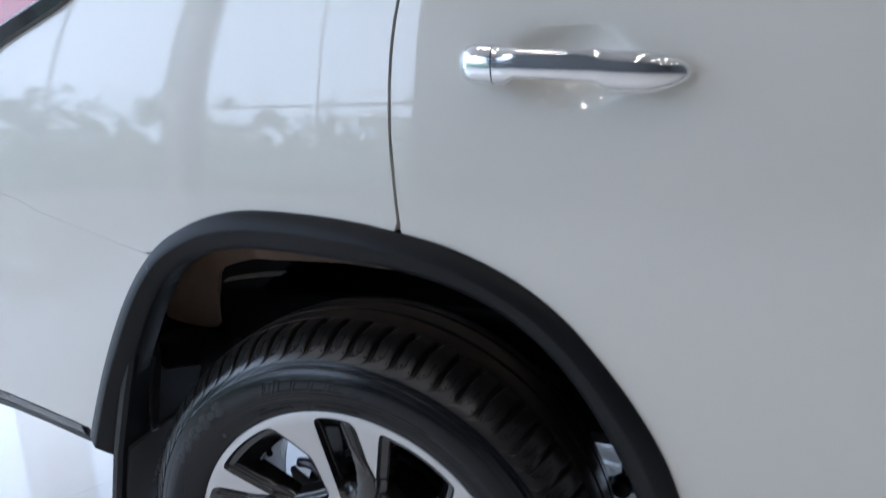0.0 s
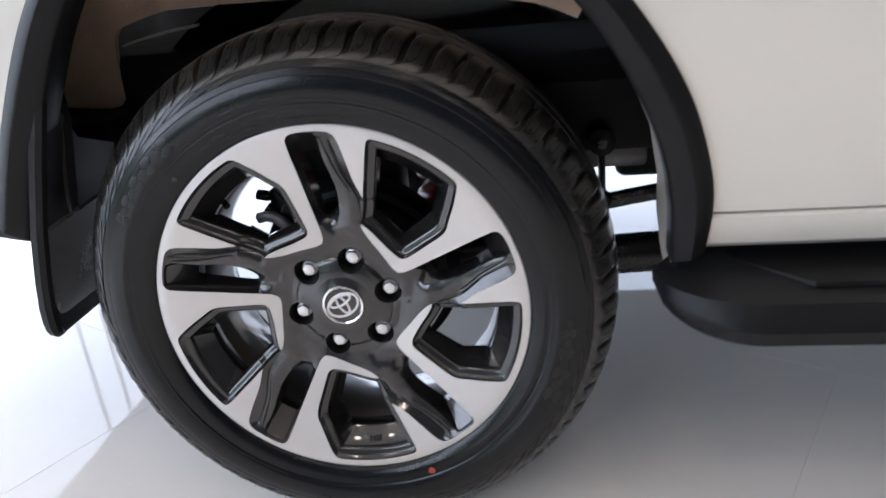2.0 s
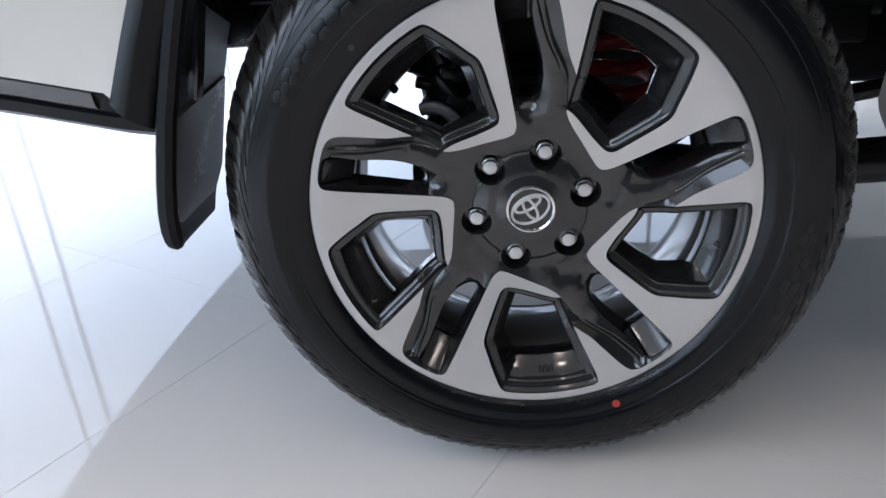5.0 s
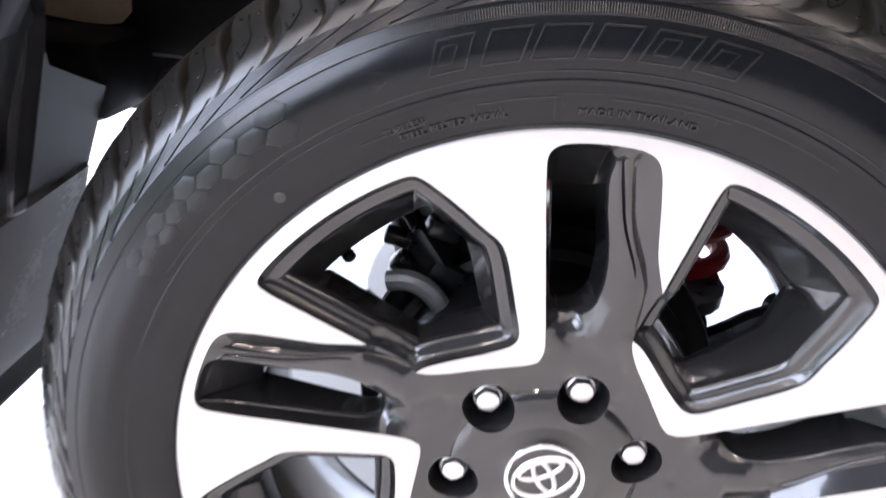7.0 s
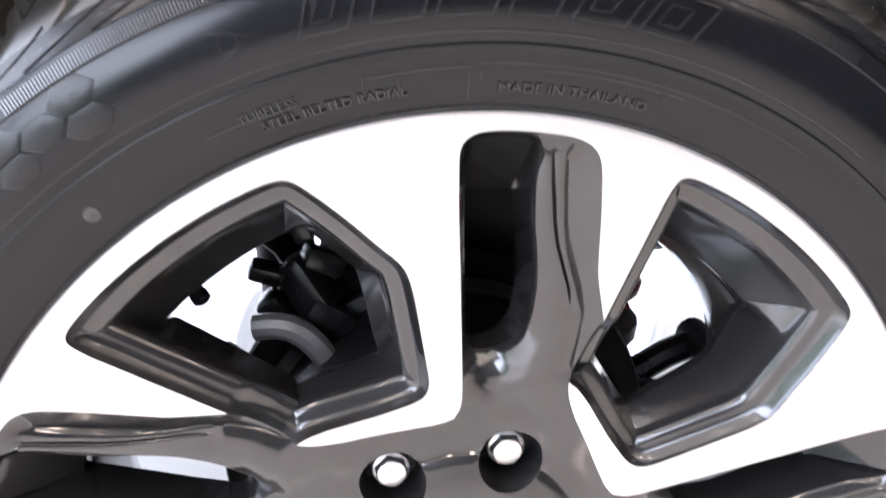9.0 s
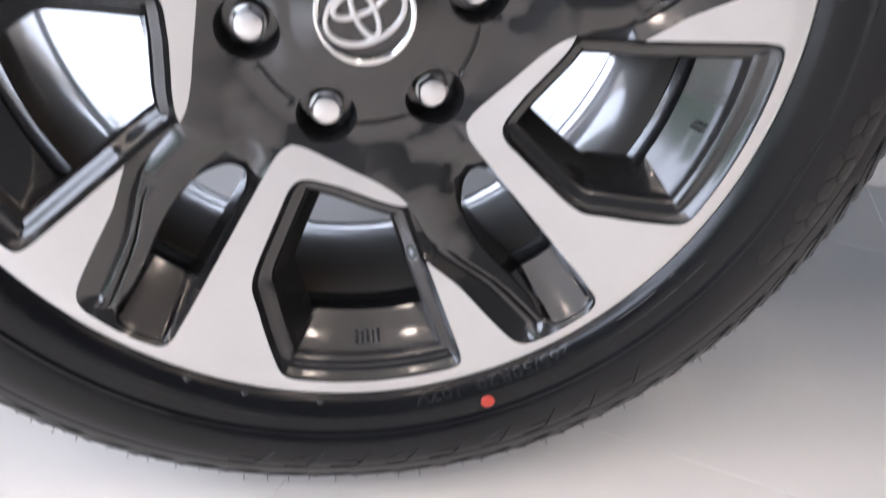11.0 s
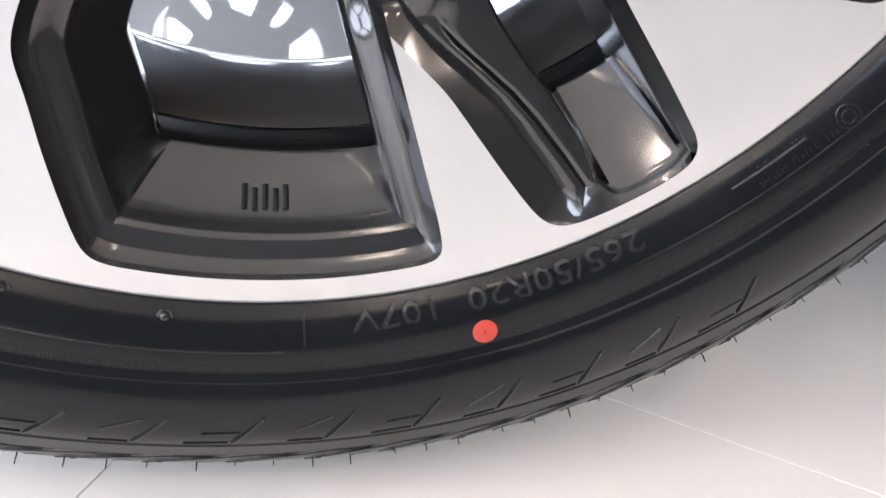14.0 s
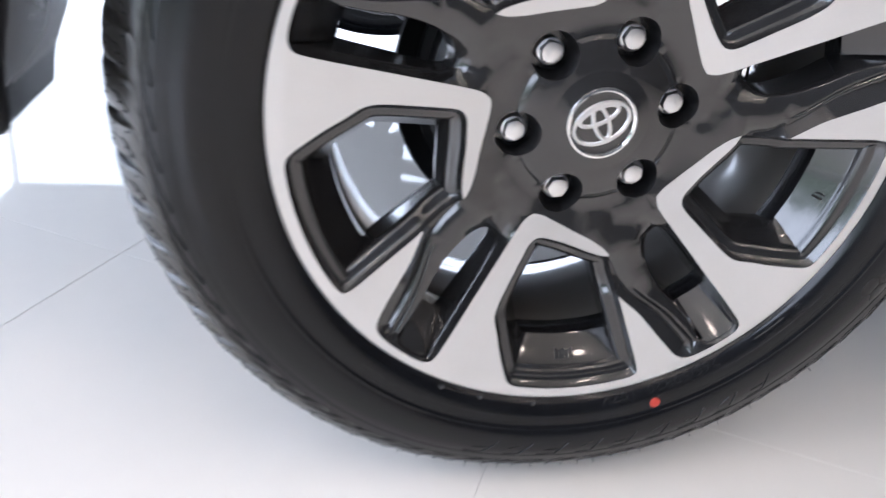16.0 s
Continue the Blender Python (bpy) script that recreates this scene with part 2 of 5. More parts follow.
def facet_bm(loops, lines, points):
    """A faceted sheet: every point is (x, z, depth); loops bound it (the first outside), lines are creases."""
    verts, deep, edges = [], [], []
    for group, closed in ((loops, True), (lines, False)):
        for lo in group:
            s, n = len(verts), len(lo)
            verts += [Vector((p[0], p[1])) for p in lo]
            deep += [p[2] for p in lo]
            edges += [(s + i, s + (i + 1) % n) for i in range(n if closed else n - 1)]
    verts += [Vector((p[0], p[1])) for p in points]
    deep += [p[2] for p in points]
    vo, _, fo, orig, _, _ = geometry.delaunay_2d_cdt(verts, edges, [], 0, 1e-7)
    v2 = np.array([(v.x, v.y) for v in vo])
    src, val = np.array([(v.x, v.y) for v in verts]), np.array(deep)
    bm = bmesh.new()
    vs = []
    for p, o in zip(v2, orig):
        y = val[o[0]] if o else val[((src - p) ** 2).sum(1).argmin()]
        vs.append(bm.verts.new((p[0], y, p[1])))
    tri = np.array(fo)
    mid = v2[tri].mean(1)
    flat = [np.array([(p[0], p[1]) for p in lo]) for lo in loops]
    ok = inside(flat[0], mid)
    for h in flat[1:]:
        ok &= ~inside(h, mid)
    for f in tri[ok]:
        bm.faces.new([vs[i] for i in f])
    bmesh.ops.delete(bm, geom=[v for v in bm.verts if not v.link_faces], context="VERTS")
    bmesh.ops.recalc_face_normals(bm, faces=bm.faces[:])
    if sum(f.normal.y for f in bm.faces) > 0:
        bmesh.ops.reverse_faces(bm, faces=bm.faces[:])
    return bm


def polar(r, deg):
    return (r * math.cos(radians(deg)), r * math.sin(radians(deg)))


def turned(pts, k):
    c, s = math.cos(radians(72 * k)), math.sin(radians(72 * k))
    return [(x * c - z * s, x * s + z * c) for x, z in pts]


# ---- the room ----
X0, X1, Y0, Y1, HT = -8.0, 9.0, -7.5, 6.0, 6.4


def floor_tiles():
    base = tagged(obj("floor", box_bm(-14, 14, -14, 14, -0.12, -0.0012), GROUT, False),
                  "polished white tiles with thin grey joints", "floor", kind="structure")
    turn, side, gap = radians(62), 0.6, 0.0006
    u, v = Vector((math.cos(turn), math.sin(turn))), Vector((-math.sin(turn), math.cos(turn)))
    start = Vector((-0.04, 0.02))

    def tile_bm(n):
        bm = bmesh.new()
        s = n * side / 2 - gap / 2
        for z, d in ((0.0, 0.0004), (-0.0003, 0.0), (-0.003, 0.0)):
            for a, b in ((-1, -1), (1, -1), (1, 1), (-1, 1)):
                q = u * (a * (s - d)) + v * (b * (s - d))
                bm.verts.new((q.x, q.y, z))
        bm.verts.ensure_lookup_table()
        bm.faces.new(bm.verts[0:4])
        for k in (0, 4):
            for i in range(4):
                bm.faces.new((bm.verts[k + i], bm.verts[k + 4 + i], bm.verts[k + 4 + (i + 1) % 4], bm.verts[k + (i + 1) % 4]))
        return bm

    shared = obj("tile", tile_bm(1), TILE, False)
    shared.parent = base
    first = True
    rest = bmesh.new()
    for i in range(-20, 21):
        for j in range(-20, 21):
            c = start + u * ((j + 0.805) * side) + v * ((i + 0.5) * side)
            if not (-13.4 < c.x < 13.4 and -13.4 < c.y < 13.4):
                continue
            if abs(c.x) < 4.5 and -3.2 < c.y < 4.5:
                t = shared if first else new("tile", shared.data)
                first = False
                t.parent, t.location = base, (c.x, c.y, 0)
            else:
                s = side / 2 - gap / 2
                rest.faces.new([rest.verts.new((*(c + u * (a * s) + v * (b * s)), 0)) for a, b in ((-1, -1), (1, -1), (1, 1), (-1, 1))])
    far = part("tile_field", rest, TILE, base, smooth=False)
    far["kind"] = "stuff"


def wall_with_windows(name, axis, at, lo, hi, openings, mat, label):
    """A 0.2 m wall with openings (start, end, sill, head) through it."""
    bm = bmesh.new()
    out = 0.2 if at > 0 else -0.2
    a0, a1 = sorted((at, at + out))

    def block(s, e, z0, z1):
        if e - s < 0.01 or z1 - z0 < 0.01:
            return
        m = Matrix.Translation(((s + e) / 2, (a0 + a1) / 2, (z0 + z1) / 2)) if axis == "y" else Matrix.Translation(((a0 + a1) / 2, (s + e) / 2, (z0 + z1) / 2))
        d = (e - s, a1 - a0, z1 - z0) if axis == "y" else (a1 - a0, e - s, z1 - z0)
        bmesh.ops.create_cube(bm, size=1, matrix=m @ Matrix.Diagonal((*d, 1)))
    pos = lo
    for s, e, z0, z1 in openings:
        block(pos, s, 0, HT)
        block(s, e, 0, z0)
        block(s, e, z1, HT)
        pos = e
    block(pos, hi, 0, HT)
    return tagged(obj(name, bm, mat, False), label, "wall", kind="structure")


def window_bars(name, axis, at, s, e, z0, z1, posts, rails):
    w = tagged(new(name), "tall showroom window in slim grey metal frames", "window", kind="structure")
    for i, p in enumerate(posts):
        b = box_bm(p - 0.018, p + 0.018, at - 0.025, at + 0.025, z0, z1, 0.004) if axis == "y" else box_bm(at - 0.025, at + 0.025, p - 0.018, p + 0.018, z0, z1, 0.004)
        part("post", b, FRAME, w)
    for r in rails:
        b = box_bm(s, e, at - 0.05, at + 0.05, r - 0.03, r + 0.03, 0.006) if axis == "y" else box_bm(at - 0.05, at + 0.05, s, e, r - 0.03, r + 0.03, 0.006)
        part("rail", b, FRAME, w)


def outside(name, axis, at, s, e, mat):
    bm = bmesh.new()
    q = [(s, -0.4), (e, -0.4), (e, HT + 1.5), (s, HT + 1.5)]
    bm.faces.new([bm.verts.new((a, at, z) if axis == "y" else (at, a, z)) for a, z in q])
    tagged(obj(name, bm, mat, False), "bright daylight and trees outside the glass", "backdrop", kind="structure")


DAY_FAR = backdrop_material("daylight_far", 3.9, (0.92, 0.955, 1.0), (0.75, 0.8, 0.82), 0.6)
DAY_NEAR = backdrop_material("daylight_trees", 5.5, (0.97, 0.98, 1.0), (0.12, 0.15, 0.11), 3.4)


def room():
    wall_with_windows("wall_far", "y", Y1, X0, X1, [(-7.6, 3.2, 0.12, 6.0)], WALLWHITE, "white plaster wall with a long glazed opening")
    window_bars("window_1", "y", Y1 + 0.1, -7.6, 3.2, 0.12, 6.0, [-7.57, -5.18, -4.83, -2.6, -0.6, 1.4, 3.17], [0.15, 5.97])
    outside("backdrop_far", "y", Y1 + 1.2, -10, 5.5, DAY_FAR)
    wall_with_windows("wall_rear", "x", X0, Y0, Y1, [(-7.2, 5.6, 0.12, 6.0)], WALLWHITE, "white plaster wall with a long glazed opening")
    window_bars("window_2", "x", X0 - 0.1, -7.2, 5.6, 0.12, 6.0, [-7.17, -5.3, -3.3, -1.1, 1.1, 3.3, 5.57], [0.15, 5.97])
    outside("backdrop_rear", "x", X0 - 1.2, -1.6, 8, DAY_FAR)
    outside("backdrop_garden", "x", X0 - 1.25, -8.5, -1.6, DAY_NEAR)
    wall_with_windows("wall_near", "y", Y0, X0, X1, [(-7.8, -3.2, 0.3, 5.2)], WALLDARK, "unseen wall with a wide window, darkened for reflections")
    window_bars("window_3", "y", Y0 - 0.1, -7.8, -3.2, 0.3, 5.2, [-7.77, -5.5, -3.23], [0.33, 2.1, 5.17])
    outside("backdrop_near", "y", Y0 - 1.5, -11, -2.5, DAY_NEAR)
    wall_with_windows("wall_front", "x", X1, Y0, Y1, [], WALLDARK, "unseen plain wall, darkened for reflections")
    tagged(obj("ceiling", box_bm(X0 - 0.2, X1 + 0.2, Y0 - 0.2, Y1 + 0.2, HT, HT + 0.2), CEIL, False), "plain beige showroom ceiling", "ceiling", kind="structure")
    lamp = tagged(new("ceiling_lamp"), "round recessed downlight glowing warm white", "ceiling lamp", "ceiling downlights")
    part("trim_ring", spin_flat([(0.155, 0.0), (0.18, 0.0), (0.182, -0.008), (0.172, -0.012), (0.158, -0.006)]), CHROME, lamp)
    part("diffuser", spin_flat([(0.0005, -0.003), (0.156, -0.003)]), LAMPGLOW, lamp)
    first = True
    for x in (-6, -3.6, -1.2, 1.2, 3.6, 6.0):
        for y in (-6.2, -4.2, -2.2, 0.2, 2.6, 4.6):
            m = pose(x, y, HT - 0.001)
            if first:
                lamp.matrix_basis, first = m, False
            else:
                copy_thing(lamp, m)


def spin_flat(profile, n=28):
    """Turn a profile of (radius, height) about the z axis."""
    rings = [[(r * math.cos(2 * math.pi * i / n), r * math.sin(2 * math.pi * i / n), z) for r, z in profile] for i in range(n)]
    return loft_bm(rings, closed=False, loop=True)


room()


# ---- the car ----
car = tagged(new("car"), "pearl white SUV with black wheel-arch trim, parked on tiles", "car")
car.location.z = LIFT


def face_depth(r):
    """The spokes' front face dishes inwards towards the hub."""
    return max(0.0, (0.26 - r) * 0.169)


# one fifth of the wheel's face: radius and angle of its outlines
ARM_OUTER = [(0.0955, 102.5), (0.0945, 106), (0.0958, 112), (0.0985, 119), (0.1045, 127.5), (0.1115, 134.7), (0.121, 140.3), (0.1275, 142.4)]
ARM_TIP = [(0.1306, 142.9)]
ARM_INNER = [(0.1305, 141.2), (0.126, 136.8), (0.119, 129.5), (0.1142, 121.8), (0.113, 114), (0.1137, 110), (0.1165, 107.6)]
SPOKE_EDGE = [(0.1225, 106.4), (0.1485, 106.2), (0.1805, 106.1), (0.193, 106.4), (0.2, 107.1), (0.207, 108.6), (0.2132, 109.7), (0.2353, 113), (0.2535, 115.6)]
RIM_EDGE = [(0.2585, 116.4), (0.2603, 117.9), (0.2606, 124), (0.2606, 131), (0.2606, 138), (0.2603, 144.4), (0.2583, 145.9)]
LOBE_EDGE = [(0.2454, 146), (0.2119, 145.3), (0.1858, 144.6)]
LOBE_TIP = [(0.1728, 144.1)]
LOBE_SLOT = [(0.1775, 145.3), (0.186, 147.2), (0.196, 149.2), (0.207, 150.5), (0.2185, 151.7), (0.237, 153.4), (0.2505, 154.6), (0.258, 155.5), (0.2615, 156.8), (0.2628, 158.6)]
SLOT_END = [(0.2632, 162), (0.2632, 166), (0.2625, 168.7), (0.2598, 170.1)]
SLOT_SIDE = [(0.2545, 170.6), (0.2274, 170.7), (0.1647, 170.4), (0.1177, 170.1), (0.106, 170.2), (0.0995, 171.2), (0.0968, 172.9)]
WINDOW_GAP = [(0.1450, 143.1), (0.1600, 143.7)]
# radius, angle and depth below the dished face
SLOT_HOLE = [(0.2592, 169.8, 0.004), (0.2618, 168.2, 0.0016), (0.2622, 164.6, 0.0016), (0.2612, 162.0, 0.0022), (0.2535, 161.2, 0.0068), (0.235, 161, 0.008), (0.2143, 159.9, 0.008), (0.2, 158.6, 0.008), (0.18, 157, 0.0078),
             (0.163, 156.2, 0.0074), (0.149, 156.3, 0.0072), (0.142, 157.6, 0.0105), (0.1345, 160.4, 0.016), (0.1315, 164, 0.0185), (0.133, 167.4, 0.0175), (0.141, 169.0, 0.014), (0.165, 169.5, 0.012), (0.21, 169.8, 0.011), (0.245, 169.9, 0.0095)]
GROOVE = [(0.2583, 158.5, 0.0035), (0.2523, 158.1, 0.0072), (0.237, 157.1, 0.0082), (0.2181, 155.6, 0.0084), (0.2059, 154.2, 0.0084), (0.1935, 152.1, 0.008), (0.182, 149.6, 0.0076), (0.17, 147.2, 0.0072), (0.158, 145.5, 0.0066), (0.147, 144.3, 0.006), (0.139, 143.5, 0.005)]
RAMP_TOP = [(0.1035, 170.0, 0.0015), (0.106, 167, 0.0012), (0.1085, 163.5, 0.0028), (0.1125, 160, 0.005), (0.1205, 157.2, 0.003), (0.132, 156.0, 0.0025), (0.1455, 156.0, 0.0055)]
CROWN = [(0.122, 150.4, -0.0002), (0.129, 150, 0.0002), (0.15, 150.4, 0.0022), (0.166, 151.6, 0.0032), (0.178, 153.2, 0.0046)]
RAMP_RIB = [(0.1095, 165.2, 0.0022), (0.116, 164.6, 0.0048), (0.1285, 164.1, 0.0125)]
# the fold that sweeps from each slot's inner end towards the hub: two edges and the valley between
FOLD_HUB = [(0.1045, 165.6, 0.001), (0.0995, 157, 0.0008), (0.0958, 151, 0.0002)]
FOLD_LOW = [(0.1118, 159.2, 0.0048), (0.1048, 152.8, 0.0042), (0.099, 146.4, 0.0026), (0.0962, 142.2, 0.0006)]
FOLD_OUT = [(0.1192, 155.3, 0.0006), (0.1115, 150, 0.0001), (0.1045, 144.5, 0.0), (0.098, 139.8, 0.0)]


def along(pts, step=0.003, rounds=0):
    """A line through points of (radius, angle, depth below the face), as x, z and depth."""
    P = []
    for a, b in zip(pts, pts[1:]):
        n = max(1, int(math.dist(polar(*a[:2]), polar(*b[:2])) / step + 0.5))
        P += [[a[j] + (b[j] - a[j]) * k / n for j in range(3)] for k in range(n)]
    P = np.array(P + [list(pts[-1])])
    for _ in range(rounds):
        P[1:-1] = (P[:-2] + 2 * P[1:-1] + P[2:]) / 4
    return [(*polar(r, a), face_depth(r) + d) for r, a, d in P]


def turned3(pts, k):
    return [(*q, p[2]) for q, p in zip(turned([p[:2] for p in pts], k), pts)]


def hub_depth(r):
    return float(np.interp(r, [0.028, 0.05, 0.067, 0.0815, 0.0955], [0.0235, 0.0252, 0.0292, 0.0322, 0.0284]))


def xz(pts):
    return [polar(r, a) for r, a in pts]


def rounded(pts, step=0.0028, rounds=4):
    """Outline through points of (radius, angle): arcs stay arcs, corners are softened, ends stay put."""
    out = []
    for (r0, a0), (r1, a1) in zip(pts, pts[1:]):
        n = max(1, int(math.dist(polar(r0, a0), polar(r1, a1)) / step + 0.5))
        out += [polar(r0 + (r1 - r0) * k / n, a0 + (a1 - a0) * k / n) for k in range(n)]
    out.append(polar(*pts[-1]))
    P = np.array(out)
    for _ in range(rounds):
        P[1:-1] = (P[:-2] + 2 * P[1:-1] + P[2:]) / 4
    return [tuple(p) for p in P]


def wheel_loops():
    """The face's outlines for five spokes; the painted ones carry their depth."""
    silver, dark, windows, slots = [], [], [], []
    arm = rounded([SLOT_SIDE[-1][:1] + (SLOT_SIDE[-1][1] - 72,)] + ARM_OUTER + ARM_TIP)
    win = rounded(ARM_TIP + ARM_INNER + SPOKE_EDGE + RIM_EDGE + LOBE_EDGE + LOBE_TIP)
    slot = rounded(LOBE_TIP + LOBE_SLOT + SLOT_END + SLOT_SIDE)
    gap = rounded(ARM_TIP + WINDOW_GAP + LOBE_TIP)
    hole = along(SLOT_HOLE + SLOT_HOLE[:1], 0.0028, 2)[:-1]
    flush = lambda pts, d=0.0005: [(x, z, face_depth(math.hypot(x, z)) + d) for x, z in pts]
    low = np.interp(np.linspace(0, 1, len(gap)), [0, 0.18, 0.5, 0.8, 1], [0.0005, 0.005, 0.0058, 0.0042, 0.0005])
    gap3 = [(x, z, face_depth(math.hypot(x, z)) + d) for (x, z), d in zip(gap, low)]
    for k in range(5):
        silver += turned(arm[:-1] + win[:-1] + slot[:-1], k)
        dark += turned3(flush(arm[:-1]) + gap3[:-1] + flush(slot[:-1]), k)
        windows.append(turned3(flush(win[:-1]) + gap3[::-1][:-1], k))
        slots.append(turned3(hole, k))
    return silver, dark, windows, slots


def inset(poly, d):
    """The polygon moved inwards by d, or by one d for each corner."""
    P = np.array(poly)
    d = np.broadcast_to(np.asarray(d, float), (len(P),))
    area = 0.5 * np.sum(P[:, 0] * np.roll(P[:, 1], -1) - np.roll(P[:, 0], -1) * P[:, 1])
    t = np.roll(P, -1, 0) - np.roll(P, 1, 0)
    for _ in range(2):
        t = t / np.maximum(np.linalg.norm(t, axis=1, keepdims=True), 1e-9)
        t = t + 0.5 * (np.roll(t, 1, 0) + np.roll(t, -1, 0))
    t /= np.linalg.norm(t, axis=1, keepdims=True)
    nrm = np.stack([-t[:, 1], t[:, 0]], 1) * np.sign(area)
    return P + nrm * d[:, None]


def window_foot(poly):
    """Where a window's wall ends at the back: drawn in, run out to the barrel along the rim, its corners well rounded."""
    P = np.array(poly)
    r = np.hypot(P[:, 0], P[:, 1])
    rim = np.clip((r - 0.2572) / 0.002, 0, 1)
    foot = inset(poly, 0.0205)
    foot = foot * (1 - rim[:, None]) + rim[:, None] * (P / r[:, None] * 0.2257)
    foot *= np.minimum(1, 0.2257 / np.hypot(foot[:, 0], foot[:, 1]))[:, None]
    c, s = math.cos(radians(2.2)), math.sin(radians(2.2))  # the cores of the casting sit a little round from the face
    foot = np.stack([foot[:, 0] * c - foot[:, 1] * s, foot[:, 0] * s + foot[:, 1] * c], 1)
    soft = foot.copy()
    for _ in range(8):
        soft = (np.roll(soft, 1, 0) + 2 * soft + np.roll(soft, -1, 0)) / 4
    return soft, np.clip((np.hypot(soft[:, 0], soft[:, 1]) - 0.2215) / 0.0035, 0, 1)


def build_wheel():
    silver, dark, windows, slots = wheel_loops()
    rad = lambda p: np.hypot(p[:, 0], p[:, 1])
    # barrel, open at the back
    barrel = spin_bm([(0.2705, 0.0062), (0.262, 0.012), (0.258, 0.025), (0.246, 0.036), (0.233, 0.0415), (0.2275, 0.0428), (0.2264, 0.0434), (0.226, 0.0446), (0.2256, 0.064), (0.226, 0.066),
                      (0.227, 0.07), (0.228, 0.08), (0.228, 0.15), (0.2315, 0.17), (0.2365, 0.187), (0.241, 0.202), (0.242, 0.206),
                      (0.2445, 0.202), (0.2445, 0.19), (0.238, 0.172), (0.231, 0.15), (0.231, 0.08), (0.247, 0.05), (0.264, 0.03), (0.269, 0.016)], 180, closed=True)
    wheel = part("wheel", barrel, BARREL, car, "alloy wheel with five machined split spokes on dark paint")
    # lining: a short cone behind the dark band, then the long drop centre
    lining = [(0.2253, 0.0656), (0.2246, 0.0668), (0.2222, 0.078), (0.2206, 0.088), (0.2196, 0.098), (0.2192, 0.108), (0.2193, 0.118), (0.2199, 0.128), (0.221, 0.138), (0.2226, 0.148), (0.2247, 0.158), (0.2273, 0.168), (0.2302, 0.178), (0.2335, 0.188), (0.237, 0.198), (0.2385, 0.201)]
    back = [(0.2398, 0.201), (0.235, 0.187), (0.23, 0.172), (0.2262, 0.157), (0.2262, 0.15), (0.2262, 0.08), (0.2258, 0.067)]
    part("inner_barrel", spin_bm(lining + back, 180, closed=True), BARRELTAN, wheel, "glossy dark inner barrel, tan reflections in its colour")
    wheel.location = (0, 0, ZC)
    # machined face
    ring = [(0.2702 * math.cos(a), 0.2702 * math.sin(a)) for a in np.linspace(0, 2 * math.pi, 300, endpoint=False)]
    bm = sheet_bm(ring, [silver], lambda p: np.maximum(0, (0.26 - rad(p)) * 0.169), 0.007)
    part("machined_face", bm, SILVER, wheel, "bright machined aluminium spoke faces")
    part("rim_lip", spin_bm([(0.27018, 0.0), (0.2712, 0.0003), (0.2722, 0.0014), (0.2724, 0.003), (0.2716, 0.0052), (0.27, 0.0064)], 260), SILVER, wheel, "bright machined rim edge")
    # painted web between the machined faces: a facet falls from each lobe to a groove, then a twin-beaded bar runs beside the slot
    creases, points = [], []
    for k in range(5):
        creases.append(turned3(along(GROOVE), k))
        creases.append(turned3(along([(r, a + 0.5, d - 0.0022) for r, a, d in GROOVE]), k))
        for shift, rise in ((0.95, 0.0036), (1.45, 0.0036), (1.78, 0.0026), (1.95, 0.0004), (2.12, 0.0024), (2.45, 0.0034), (2.95, 0.0032)):  # two beads and the groove between them
            creases.append(turned3(along([(r, a + shift * w, d - 0.0022 - (rise - 0.0022) * f) for (r, a, d), f, w in zip(GROOVE[1:8], (0.5, 1, 1, 1, 1, 0.7, 0.0), (1, 1, 1, 1, 1, 1.1, 1.3))]), k))
        creases.append(turned3(along(RAMP_TOP), k))
        creases.append(turned3(along(RAMP_RIB), k))
        creases += [turned3(along(fold), k) for fold in (FOLD_HUB, FOLD_LOW, FOLD_OUT)]
        creases.append(turned3(along(CROWN), k))
    nuts = [polar(0.06985, 74 + 60 * i) for i in range(6)]
    pockets = [[(x + 0.0194 * math.cos(a), z + 0.0194 * math.sin(a)) for a in np.linspace(0, 2 * math.pi, 40, endpoint=False)] for x, z in nuts]
    pockets = [[(x, z, hub_depth(math.hypot(x, z))) for x, z in p] for p in pockets]
    for r in (0.028, 0.04, 0.05, 0.0575, 0.0645, 0.079, 0.0865):
        for a in np.arange(0, 360, 3.0):
            x, z = polar(r, a)
            if min(math.hypot(x - u, z - v) for u, v in nuts) > 0.0212:
                points.append((x, z, hub_depth(r)))
    for i in range(6):  # the cap's edge shows as a fine line between the nuts
        for r, d in ((0.0707, 0.0), (0.0714, 0.0014), (0.0716, 0.0014), (0.0723, 0.0004)):
            creases.append([(*polar(r, 74 + 60 * i + a), hub_depth(r) + d) for a in np.linspace(16.5, 43.5, 14)])
    part("spoke_web", facet_bm([dark] + slots + pockets, creases, points), RIMPAINT, wheel, "gloss dark grey painted spoke sides and hub", sharp=55)
    # window walls: steep lip, ledge, then a long wall back to the barrel
    for w in windows:
        y = [p[2] for p in w]
        w = [p[:2] for p in w]
        P = np.array(w)
        r = rad(P)
        rim = np.clip((r - 0.2572) / 0.002, 0, 1)
        rings = []
        for d, dy in ((0, 0.0), (0.0005, 0.001), (0.0011, 0.0022), (0.0034, 0.0056), (0.0044, 0.0068), (0.0058, 0.0076), (0.0085, 0.0083), (0.0108, 0.009), (0.0126, 0.0102), (0.0139, 0.0122), (0.0148, 0.0152)):
            q = inset(w, d)
            rings.append([(a, h + dy, b) for (a, b), h in zip(q, y)])
        top = np.array([[a, h, b] for a, h, b in rings[-1]])
        foot, near = window_foot(w)
        foot = np.array([[a, 0.053 - 0.0105 * f, b] for (a, b), f in zip(foot, near)])
